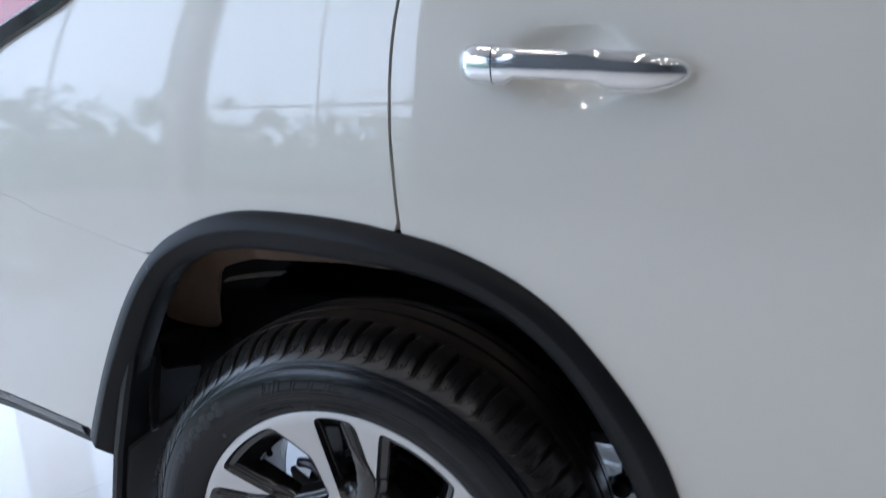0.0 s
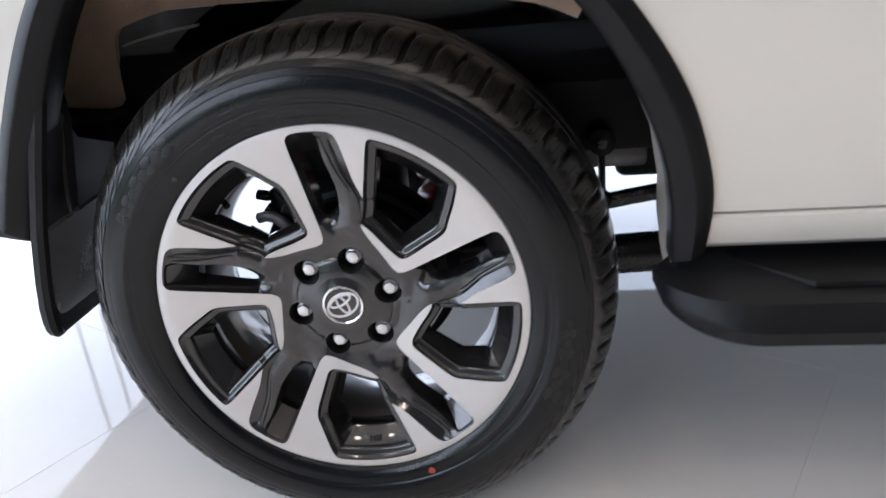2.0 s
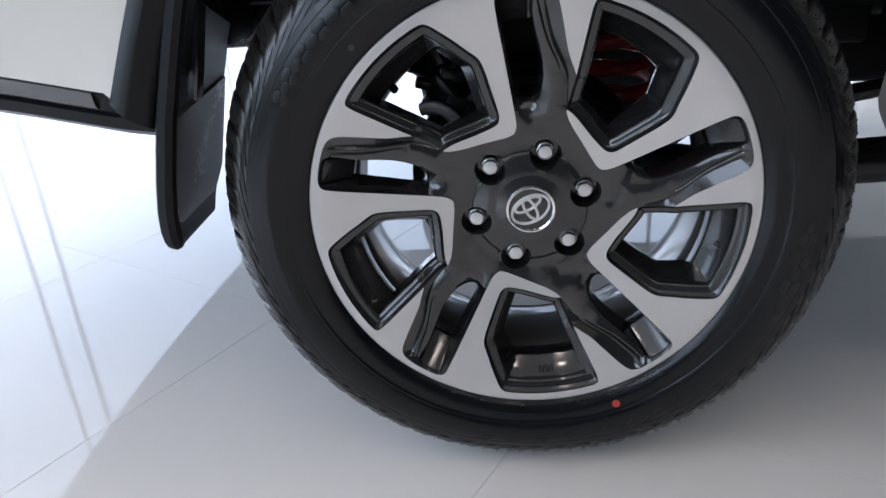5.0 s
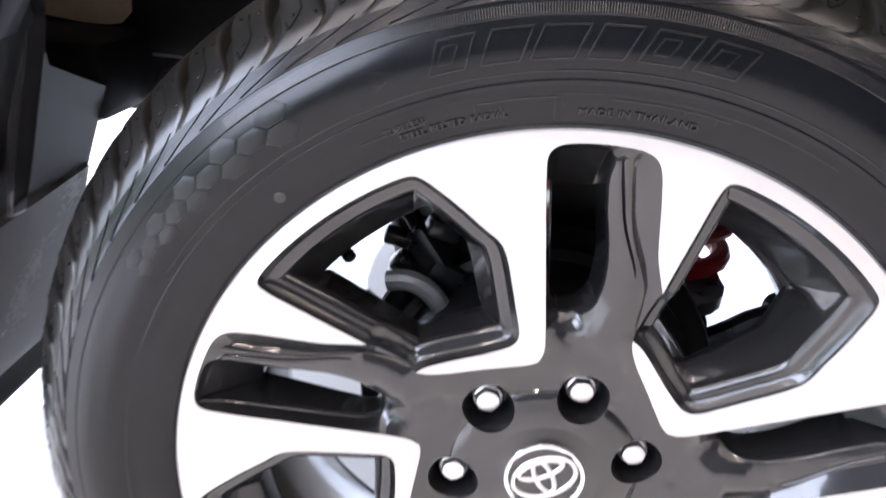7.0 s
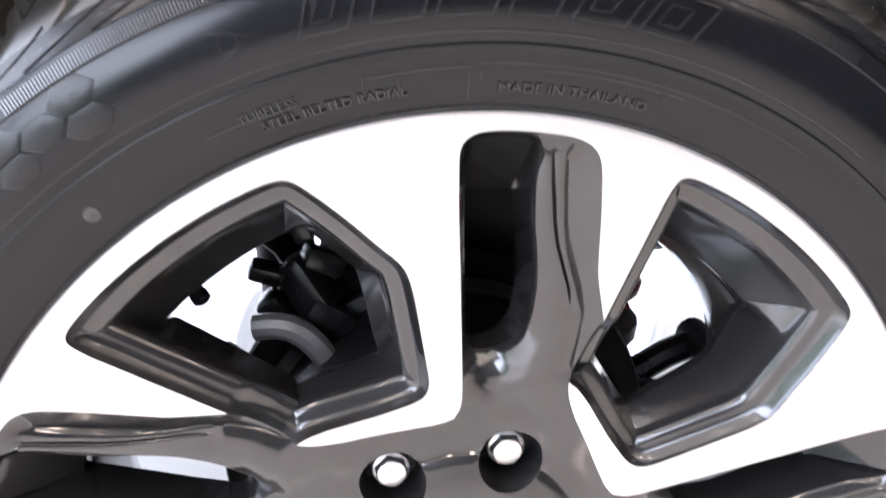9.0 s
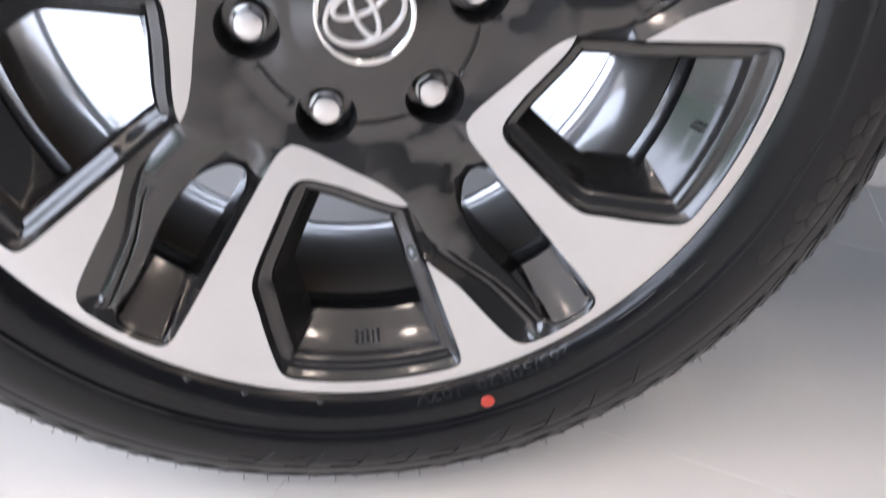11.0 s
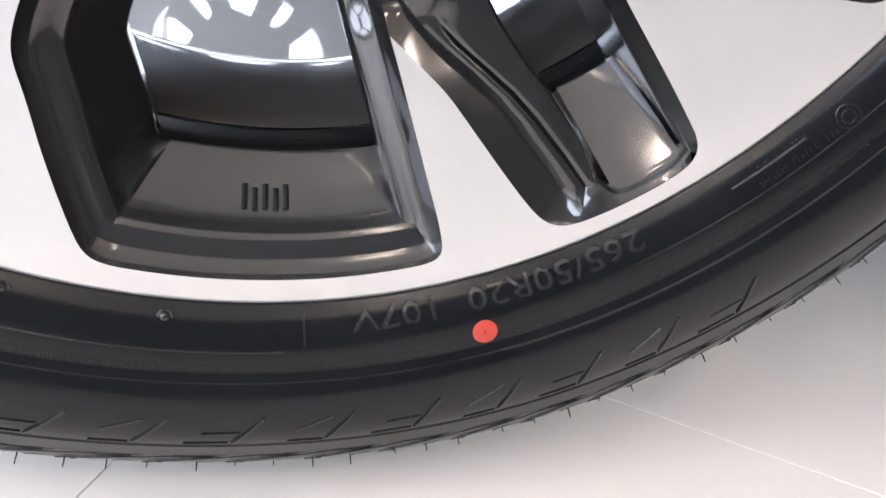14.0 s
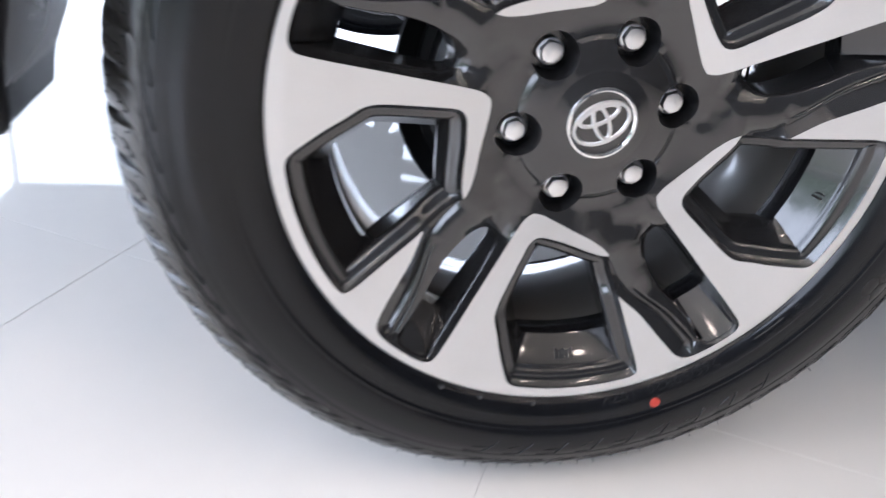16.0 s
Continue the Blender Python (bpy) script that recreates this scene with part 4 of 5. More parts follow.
    # paint dots
    for r, deg, mat, rad_, lab in ((0.2925, -68.0, REDMARK, 0.0053, "round orange-red paint dot"), (0.288, 132.9, CHALK, 0.0036, "pale crayon smudge")):
        bm = bmesh.new()
        c = polar(r, deg)
        rings = []
        for f, h in ((1.0, 0.0003), (0.93, 0.0006), (0.5, 0.0007), (0.05, 0.0007)):
            rings.append([settled((c[0] + rad_ * f * math.cos(t), side_depth(math.hypot(c[0] + rad_ * f * math.cos(t), c[1] + rad_ * f * math.sin(t))) - h, c[1] + rad_ * f * math.sin(t))) for t in np.linspace(0, 2 * math.pi, 26, endpoint=False)])
        part("paint_dot", loft_bm(rings, bm=bm), mat, wheel, lab)
    # moulding whiskers on the shoulder
    rnd = random.Random(9)
    for i in range(34):
        deg = -126 + i * 2.75 + rnd.uniform(-0.4, 0.4)
        r = 0.362
        x, z = polar(r, deg)
        y = 0.0045
        p0 = settled((x, y, z))
        ux, uz = polar(1, deg)
        L = rnd.uniform(0.0035, 0.0065)
        p1 = (p0[0] + ux * L * 0.25, p0[1] - L * 0.9, max(p0[2] + uz * L * 0.5, -ZC - LIFT + 0.001))
        part("rubber_whisker", tube_bm([p0, p1], [0.0004, 0.00022], 6), RUBBER, wheel)


wheel = build_wheel()
build_tyre(wheel)
sidewall_marks(wheel)


# ---- body ----
def side_y(x, z):
    """Depth of the body side: it tapers in towards the tail and bows out at the waist."""
    t = 0.1 - x
    y = -0.03 + 0.06 * (t if t > 0.1 else max(0.0, (t + 0.1)) ** 2 / 0.4)
    tuck = 0.05 + 0.12 * min(1.0, max(0.0, (x + 0.2) / 0.4))
    return y + (0.25 if z > 0.9 else tuck) * (z - 0.9) ** 2


ARCH_OUT = [(-0.498, 0.53), (-0.431, 0.672), (-0.358, 0.797), (-0.288, 0.878), (-0.218, 0.921), (-0.142, 0.945), (-0.065, 0.951), (0.046, 0.945), (0.134, 0.931), (0.21, 0.912), (0.288, 0.876),
            (0.354, 0.824), (0.422, 0.74), (0.472, 0.652), (0.499, 0.565), (0.505, 0.508), (0.499, 0.446)]
ARCH_IN = [(-0.452, 0.495), (-0.41, 0.6), (-0.366, 0.684), (-0.313, 0.778), (-0.265, 0.838), (-0.206, 0.873), (-0.134, 0.891), (-0.05, 0.893), (0.034, 0.888), (0.125, 0.88), (0.21, 0.858), (0.285, 0.82),
           (0.352, 0.754), (0.405, 0.668), (0.438, 0.59), (0.454, 0.51), (0.457, 0.432)]
GAP = [(0.134, 0.931), (0.129, 0.991), (0.125, 1.069), (0.128, 1.15), (0.138, 1.216), (0.16, 1.3)]
SEAM = [(-0.29, 0.868), (-0.306, 0.873), (-0.4, 0.897), (-0.524, 0.928), (-0.62, 0.958), (-1.1, 1.06)]


def resample(pts, n):
    P = np.array([(p[0], p[1]) for p in pts])
    s = np.r_[0, np.cumsum(np.linalg.norm(np.diff(P, axis=0), axis=1))]
    t = np.linspace(0, s[-1], n)
    return np.stack([np.interp(t, s, P[:, 0]), np.interp(t, s, P[:, 1])], 1)


def arch(pts, step=0.008):
    return [tuple(p) for p in smooth_line(pts, step)]


def handle_cup(x, z):
    """The hollow pressed into the door behind the handle."""
    d = math.hypot((x - 0.347) / 0.072, (z - 1.131) / 0.05)
    t = min(1.0, max(0.0, (1 - d) / 0.5))
    return 0.024 * t * t * (3 - 2 * t)


def panel_bm(outer, step=0.02, thick=0.016, holes=()):
    bm = sheet_bm(outer, holes, lambda p: np.array([side_y(x, z) + handle_cup(x, z) for x, z in p]), step)
    edge = [e for e in bm.edges if e.is_boundary]
    for th, rim in ((0.0016, 0.0), (thick, 0.0)):
        ext = bmesh.ops.extrude_edge_only(bm, edges=edge)
        for v in ext["geom"]:
            if isinstance(v, bmesh.types.BMVert):
                v.co.y += th
        edge = [e for e in ext["geom"] if isinstance(e, bmesh.types.BMEdge) and e.is_boundary]
    return bm


def build_body():
    ao = arch(ARCH_OUT)
    gap, seam = [tuple(p) for p in smooth_line(GAP, 0.02)], [tuple(p) for p in smooth_line(SEAM, 0.02)]
    g = 0.0022
    # panels
    top = 1.3
    over = [p for p in ao if -0.29 < p[0] < 0.132 and p[1] > 0.8]
    quarter = over + [(x - g, z) for x, z in gap[1:]] + dense([(0.16 - g, top), (-1.1, top)], 0.04, False)[1:] + [(x, z + 0.0002) for x, z in seam[::-1]][:-1]
    part("quarter_panel", panel_bm([tuple(p) for p in quarter]), PAINT, car, "pearl white rear quarter panel")
    behind = [p for p in ao if p[0] < -0.29 and p[1] > 0.53]
    low = dense([(-1.1, 0.615), (-0.72, 0.581), (-0.626, 0.565), (-0.503, 0.541)], 0.03, False)
    bumper = [(x, z - 0.0002) for x, z in seam[1:]] + dense([(-1.1, 1.05), (-1.1, 0.62)], 0.03, False)[1:] + [tuple(p) for p in low] + behind
    part("rear_bumper", panel_bm([tuple(p) for p in bumper]), PAINT, car, "pearl white rear bumper corner")
    ahead = [p for p in ao if p[0] > 0.137 and p[1] > 0.5065]
    door = [(x + g, z) for x, z in gap[::-1]] + ahead + dense([(0.506, 0.502), (1.3, 0.5)], 0.05, False) + dense([(1.3, 0.54), (1.3, top)], 0.05, False) + dense([(1.26, top), (0.2, top)], 0.05, False)
    door = [tuple(p) for p in door]
    part("rear_door", panel_bm(door, 0.013), PAINT, car, "pearl white rear door")
    front = [tuple(p) for p in dense([(1.306, 0.5), (2.25, 0.5), (2.28, 0.8), (2.24, 1.2), (2.2, top), (1.306, top)], 0.06)]
    part("front_door", panel_bm(front, 0.06), PAINT, car, "pearl white front door")
    # sill under the doors
    rings = []
    for x in np.linspace(0.5, 2.3, 40):
        s = side_y(x, 0.5)
        rings.append([(x, s + dy, z) for dy, z in ((0.012, 0.499), (0.001, 0.4975), (-0.001, 0.494), (0.002, 0.47), (0.006, 0.456), (0.016, 0.448), (0.06, 0.446), (0.1, 0.45))])
    part("sill", loft_bm(rings, closed=False), PAINT, car, "pearl white sill below the doors")
    # black lower edge of the bumper
    rings = []
    for x in np.linspace(-1.1, -0.456, 34):
        z = float(np.interp(x, [-1.1, -0.72, -0.626, -0.503, -0.45], [0.615, 0.581, 0.565, 0.541, 0.535]))
        s = side_y(x, z)
        rings.append([(x, s + dy, z + dz) for dy, dz in ((0.02, 0.004), (0.006, -0.002), (0.004, -0.006), (0.012, -0.026), (0.02, -0.03), (0.016, -0.034), (0.022, -0.05), (0.04, -0.06), (0.13, -0.055))])
    part("lower_trim", loft_bm(rings, closed=False), PLASTIC, car, "black plastic lower bumper edge")
    rings = []
    for x in np.linspace(-1.1, -0.52, 26):
        z = float(np.interp(x, [-1.1, -0.72, -0.626, -0.503], [0.615, 0.581, 0.565, 0.541]))
        s = side_y(x, z)
        rings.append([(x, s + dy, z + dz) for dy, dz in ((0.008, -0.0015), (0.0, -0.003), (0.003, -0.018), (0.007, -0.0235), (0.014, -0.025))])
    # the lifted grey puts the floor's reflection into the strip's colour
    part("trim_strip", loft_bm(rings, closed=False), FLAP, car, "black trim strip, greyed for the floor's reflection")
    # wheel-arch trim in two pieces that meet at a seam
    n = 150
    O, I = resample(smooth_line(ARCH_OUT, 0.01), n), resample(smooth_line(ARCH_IN, 0.01), n)
    cutx = next(i for i in range(n) if O[i][0] > -0.302)

    def flare(a, b):
        rings = []
        for i in range(a, b):
            o, q = O[i], I[i]
            if i == cutx and a == 0:  # a hair's breadth of seam between the two pieces
                o, q = 0.94 * O[i] + 0.06 * O[i - 1], 0.94 * I[i] + 0.06 * I[i - 1]
            s = side_y(*o)
            ring = []
            for f, dy in ((0.0, 0.012), (0.0, -0.001), (0.012, -0.0042), (0.04, -0.0062), (0.25, -0.0125), (0.42, -0.0165), (0.47, -0.0168), (0.52, -0.0155), (0.8, -0.008), (0.95, -0.003), (0.985, 0.0), (1.0, 0.005), (1.0, 0.02), (0.99, 0.045), (0.8, 0.06)):
                p = o + (q - o) * f
                ring.append((p[0], s + dy, p[1]))
            rings.append(ring)
        bm = loft_bm(rings, closed=False)
        return bm
    part("arch_trim", flare(cutx, n), PLASTIC, car, "grained black wheel-arch trim")
    part("arch_trim", flare(0, cutx + 1), PLASTIC, car, "grained black wheel-arch trim on the bumper")
    # tan inner panel and black liner
    low = [(-0.556, 0.648), (-0.531, 0.636), (-0.43, 0.632), (-0.419, 0.68), (-0.408, 0.748), (-0.382, 0.766), (-0.297, 0.784), (-0.171, 0.783), (-0.047, 0.78), (0.091, 0.773), (0.203, 0.759), (0.293, 0.745), (0.355, 0.718)]
    up = [(0.45, 0.88), (0.32, 0.96), (0.1, 1.0), (-0.1, 1.0), (-0.36, 0.96), (-0.52, 0.86)]
    outl = [tuple(p) for p in smooth_line(low, 0.015)] + [tuple(p) for p in smooth_line(up, 0.03)]

    def wave(p):
        return 0.3 + 0.006 * np.sin(p[:, 0] * 34) * (p[:, 1] > 0.7) - 0.02 * np.maximum(0, 0.8 - p[:, 1]) - 0.022 * np.exp(-((p[:, 0] + 0.285) / 0.036) ** 4 - ((p[:, 1] - 0.825) / 0.045) ** 4)
    hole = [(-0.297 + 0.009 * math.cos(a), 0.862 + 0.009 * math.sin(a)) for a in np.linspace(0, 2 * math.pi, 14, endpoint=False)]
    bm = sheet_bm(outl, [hole], wave, 0.014)
    ext = bmesh.ops.extrude_edge_only(bm, edges=[e for e in bm.edges if e.is_boundary])
    for v in ext["geom"]:
        if isinstance(v, bmesh.types.BMVert):
            v.co.y += 0.012
    # tan colour stands for shaded white paint on this panel
    part("inner_arch_panel", bm, ARCHTAN, car, "inner wheel-arch panel, tan for body paint in shade")
    part("seam_flange", loft_bm([[(x, 0.315, z), (x, 0.296, z - 0.002), (x, 0.295, z - 0.005), (x, 0.315, z - 0.004)] for x, z in ((-0.4, 0.735), (-0.36, 0.744), (-0.31, 0.752), (-0.265, 0.757))], caps=True), INNERPAINT, car, "pale welded seam flange")
    rings = []
    for i in range(0, n, 3):
        o = O[i]
        d = (o - np.array((0, 0.5))) * 1.0
        rings.append([(o[0] * 0.995, side_y(*o) + 0.03, o[1]), (o[0] * 1.0, 0.12, o[1] + 0.02), (o[0] * 1.02, 0.31, o[1] + 0.05)] if o[1] > 0.86 or o[0] > 0 else [(o[0] * 0.995, side_y(*o) + 0.03, o[1]), (o[0] * 0.997, 0.04, o[1] + 0.004), (o[0] * 1.0, 0.06, o[1] + 0.01)])
    part("arch_return", loft_bm(rings, closed=False), UNDERSEAL_BLACK, car, "black inner return of the wheel arch")
    bm = bmesh.new()
    rings = []
    for a in np.linspace(-14, 186, 101):
        x, z = polar(1, a)
        rx, rz = 0.47, 0.44
        rings.append([(rx * x, 0.318, 0.4 + rz * z), (rx * 0.98 * x, 0.36, 0.4 + rz * 0.97 * z), (rx * 0.95 * x, 0.46, 0.4 + rz * 0.92 * z), (rx * 0.95 * x, 0.64, 0.4 + rz * 0.9 * z)])
    keep = [r for r in rings if r[0][2] > (0.56 if r[0][0] > 0 else 0.545)]
    part("wheel_liner", loft_bm(keep, closed=False, bm=bm), UNDERSEAL_BLACK, car, "black wheel-arch liner")
    # added box that blocks the bright floor showing through behind the arch
    part("rear_liner", box_bm(-0.53, -0.405, 0.2, 0.32, 0.556, 0.628, 0.012), UNDERSEAL_BLACK, car, "black filler closing the gap behind the wheel")
    # tank and floor pan above the axle
    part("floor_pan", box_bm(-1.1, 3.3, 0.3, 1.55, 0.6, 0.72, 0.02), UNDERSEAL_BLACK, car, "black underbody")
    part("spare_wheel_well", box_bm(-1.08, -0.5, 0.12, 1.7, 0.52, 0.64, 0.05, 3), UNDERSEAL_BLACK, car)
    part("fuel_tank", box_bm(0.62, 1.5, 0.3, 0.75, 0.4, 0.61, 0.05, 3), UNDERSEAL_BLACK, car)
    part("fuel_guard", box_bm(0.425, 0.64, 0.43, 0.5, 0.413, 0.62, 0.018, 3), UNDERSEAL_BLACK, car, "black stone guard of the fuel tank")
    for y in (0.36, 1.4):
        part("frame_rail", box_bm(-0.9, 3.3, y, y + 0.09, 0.53, 0.63, 0.012), BLACKMETAL, car)
    # body shell that closes the car above and beyond
    body_shell()


def body_shell():
    W2 = 1.82
    rings = []
    for x, zt, yin in ((-1.12, 1.7, 0.2), (-1.0, 1.78, 0.2), (0.5, 1.83, 0.19), (1.4, 1.81, 0.19), (1.75, 1.72, 0.2), (2.35, 1.3, 0.13), (2.45, 1.22, 0.06), (3.4, 1.12, 0.08), (3.62, 1.0, 0.14), (3.66, 0.62, 0.16)):
        z0 = 1.3 if x < 2.3 else 0.62
        zlow = 1.296 if x < 2.28 else 0.55
        y0 = side_y(x, 1.3) + 0.004 if x < 2.3 else 0.02
        ring = [(x, y0, min(zlow, zt - 0.05)), (x, y0 + 0.012, min(zlow + 0.03, zt - 0.03)), (x, yin, zt - 0.06), (x, yin + 0.06, zt - 0.01), (x, W2 / 2 + 0.02, zt + 0.01)]
        mir = [(a, 1.86 - b, c) for a, b, c in ring[:-1]][::-1]
        rings.append(ring + mir)
    part("roof_shell", loft_bm(rings, closed=False, caps=False), PAINT, car, "pearl white roof and bonnet")
    bm = bmesh.new()
    rings = []
    for x in np.linspace(-1.1, 3.66, 24):
        rings.append([(x, 1.86 - side_y(x, z) if x < 2.3 else 1.84, z) for z in (0.5, 0.7, 0.9, 1.1, 1.3)])
    part("far_side", loft_bm(rings, closed=False, bm=bm), PAINT, car)
    rings = []
    for y in np.linspace(0.04, 1.82, 12):
        rings.append([(-1.1 - 0.05 * math.sin(math.pi * y / 1.86), y, z) for z in (0.52, 0.62, 0.8, 1.0, 1.3, 1.66)])
    part("tailgate", loft_bm(rings, closed=False), PAINT, car, "pearl white tailgate")
    front = [(2.256, 0.5), (2.3, 0.5), (2.32, 0.72), (2.45, 0.86), (2.75, 0.92), (3.05, 0.86), (3.2, 0.72), (3.22, 0.5), (3.66, 0.56), (3.62, 1.0), (3.4, 1.1), (2.45, 1.22), (2.25, 1.28), (2.29, 0.8)]
    part("front_wing", panel_bm([tuple(p) for p in dense(front, 0.06)], 0.07), PAINT, car, "pearl white front wing")
    glass = [(0.22, 1.33), (1.75, 1.33), (1.55, 1.68), (0.2, 1.74), (-0.75, 1.68), (-0.7, 1.36)]
    lean = lambda p: np.array([side_y(x, 1.3) + (z - 1.3) * 0.42 - 0.012 for x, z in p])
    part("side_glass", sheet_bm([tuple(p) for p in dense(glass, 0.08)], [], lean, 0.1), GLASS, car, "dark tinted side windows")
    # tail lamp that wraps the rear corner
    lamp = [(-0.56, 1.215), (-0.43, 1.27), (-0.42, 1.295), (-1.09, 1.295), (-1.09, 1.1), (-0.8, 1.12), (-0.66, 1.17)]
    off = lambda d: (lambda p: np.array([side_y(x, z) - d for x, z in p]))
    part("tail_lamp", sheet_bm([tuple(p) for p in dense(lamp, 0.02)], [], off(0.008), 0.03), TAILRED, car, "red tail lamp lens")
    edge = [(-1.09, 1.075), (-0.8, 1.097), (-0.66, 1.15), (-0.555, 1.197), (-0.41, 1.255), (-0.4, 1.295)]
    rings = []
    for p in smooth_line(edge, 0.02):
        s = side_y(p.x, p.y)
        rings.append([(p.x, s + 0.003, p.y - 0.004), (p.x, s - 0.009, p.y), (p.x - 0.008, s - 0.011, p.y + 0.018), (p.x - 0.01, s - 0.004, p.y + 0.024)])
    part("lamp_surround", loft_bm(rings, closed=False), GLOSSBLACK, car, "gloss black tail lamp surround")


def door_handle():
    """Chrome grip over a pressed cup in the door."""
    zc = lambda x: float(np.interp(x, [0.222, 0.27, 0.35, 0.43, 0.484], [1.1395, 1.1355, 1.1315, 1.1265, 1.121]))
    handle = part("door_handle", handle_bar(0.268, 0.482, zc), CHROME, car, "chrome door handle")
    part("handle_cap", handle_bar(0.222, 0.2665, zc, cap=True), CHROME, handle, "chrome lock cap of the handle")
    return handle


def handle_bar(x0, x1, zc, cap=False):
    rings = []
    n = 14 if cap else 34
    for i in range(n + 1):
        x = x0 + (x1 - x0) * (0.5 - 0.5 * math.cos(math.pi * i / n))
        t = (x - 0.222) / 0.26
        u = min(1.0, max(0.0, (x - 0.2215) / 0.026), max(0.0, (0.4825 - x) / 0.058))
        end = math.sqrt(max(0.004, 1 - (1 - u) ** 2))
        grip = min(1.0, max(0.0, (x - 0.275) / 0.02)) * min(1.0, max(0.0, (0.398 - x) / 0.02))
        top = float(np.interp(x, [0.222, 0.27, 0.3, 0.4, 0.484], [0.0235, 0.0225, 0.0185, 0.02, 0.0195])) * end
        bot = (float(np.interp(x, [0.222, 0.27, 0.4, 0.43, 0.484], [0.0235, 0.0235, 0.0255, 0.0265, 0.021])) - 0.0105 * grip * grip * (3 - 2 * grip)) * end
        lift = 0.036 + 0.006 * math.sin(math.pi * t)
        s = side_y(x, zc(x))
        back = s + 0.002 - (lift - 0.012) * grip
        out = s - 0.006 - (lift - 0.006) * end
        ring = []
        for k in range(24):
            a = 2 * math.pi * k / 24
            c, sn = math.cos(a), math.sin(a)
            y = (back + out) / 2 - (back - out) / 2 * math.copysign(abs(c) ** 0.8, c)
            ring.append((x, y, zc(x) + (top if sn > 0 else bot) * math.copysign(abs(sn) ** 0.85, sn)))
        rings.append(ring)
    return loft_bm(rings, caps=True)


def mud_flap():
    """Thick flap behind the wheel: a raised grey lower panel under a recessed black upper one, with a rounded tip."""
    prof = [(0.7, -0.372, 1), (0.66, -0.385, 1), (0.625, -0.397, 1), (0.59, -0.408, 1), (0.506, -0.433, 1), (0.43, -0.45, 1), (0.39, -0.457, 1), (0.365, -0.4585, 1), (0.352, -0.458, 0.94), (0.344, -0.4565, 0.8), (0.339, -0.455, 0.5), (0.337, -0.454, 0.2)]
    rings = []
    for z, x, k in prof:
        deep = float(np.interp(z, [0.337, 0.4, 0.59, 0.625, 0.7], [0.145, 0.205, 0.205, 0.1, 0.03]))
        w = 0.012 * k
        f = 0.014 * (1 - k)
        rings.append([(x - w, 0.006 + f, z), (x - w * 0.6, -0.002 + f, z), (x + 0.004 * k, -0.004 + f, z), (x + 0.012 * k, f, z), (x + 0.014 * k, 0.008 + f, z), (x + 0.004 * k, 0.018 + f, z), (x + 0.004 * k, deep, z), (x - w, deep, z)])
    flap = part("mud_flap", loft_bm(rings, caps=True), PLASTIC, car, "black plastic mud flap")
    rings = []
    for z, x, d in ((0.512, -0.4295, 0.015), (0.506, -0.4235, 0.012), (0.44, -0.441, 0.01), (0.392, -0.4495, 0.011), (0.37, -0.4535, 0.018), (0.362, -0.456, 0.026)):
        dp = 0.2 if z > 0.4 else 0.2 - (0.4 - z) * 0.95
        rings.append([(x - 0.02, d + 0.004, z), (x, d + 0.008, z), (x + 0.0015, d + 0.016, z), (x + 0.0015, dp, z + 0.012 * (z > 0.5)), (x - 0.02, dp, z + 0.012 * (z > 0.5))])
    part("raised_panel", loft_bm(rings, caps=True), FLAP, flap, "grey-black raised lower panel, lifted for floor reflection")
    rings = []
    for z, x in ((0.512, -0.431), (0.53, -0.4275), (0.548, -0.4225)):
        rings.append([(x - 0.01, 0.094, z), (x, 0.098, z), (x + 0.0015, 0.104, z), (x + 0.0015, 0.2, z + 0.022), (x - 0.01, 0.2, z + 0.022)])
    part("inner_panel", loft_bm(rings, caps=True), FLAP, flap, "grey-black inner step, lifted for floor reflection")


def flap_stay():
    """The curved inner edge of the liner that shows beside the flap."""
    line = smooth_line([(-0.382, 0.06, 0.72), (-0.386, 0.06, 0.665), (-0.4, 0.06, 0.595), (-0.411, 0.062, 0.535), (-0.418, 0.07, 0.515)], 0.01)
    rings = []
    for i, p in enumerate(line):
        w = 0.004 + 0.006 * math.sin(math.pi * i / (len(line) - 1))
        rings.append([(p.x - w, p.y + 0.012, p.z), (p.x - w * 0.3, p.y - 0.001, p.z), (p.x + w * 0.5, p.y, p.z), (p.x + w, p.y + 0.014, p.z)])
    part("liner_edge", loft_bm(rings, closed=False), GLOSSBLACK, car, "glossy black rolled liner edge")


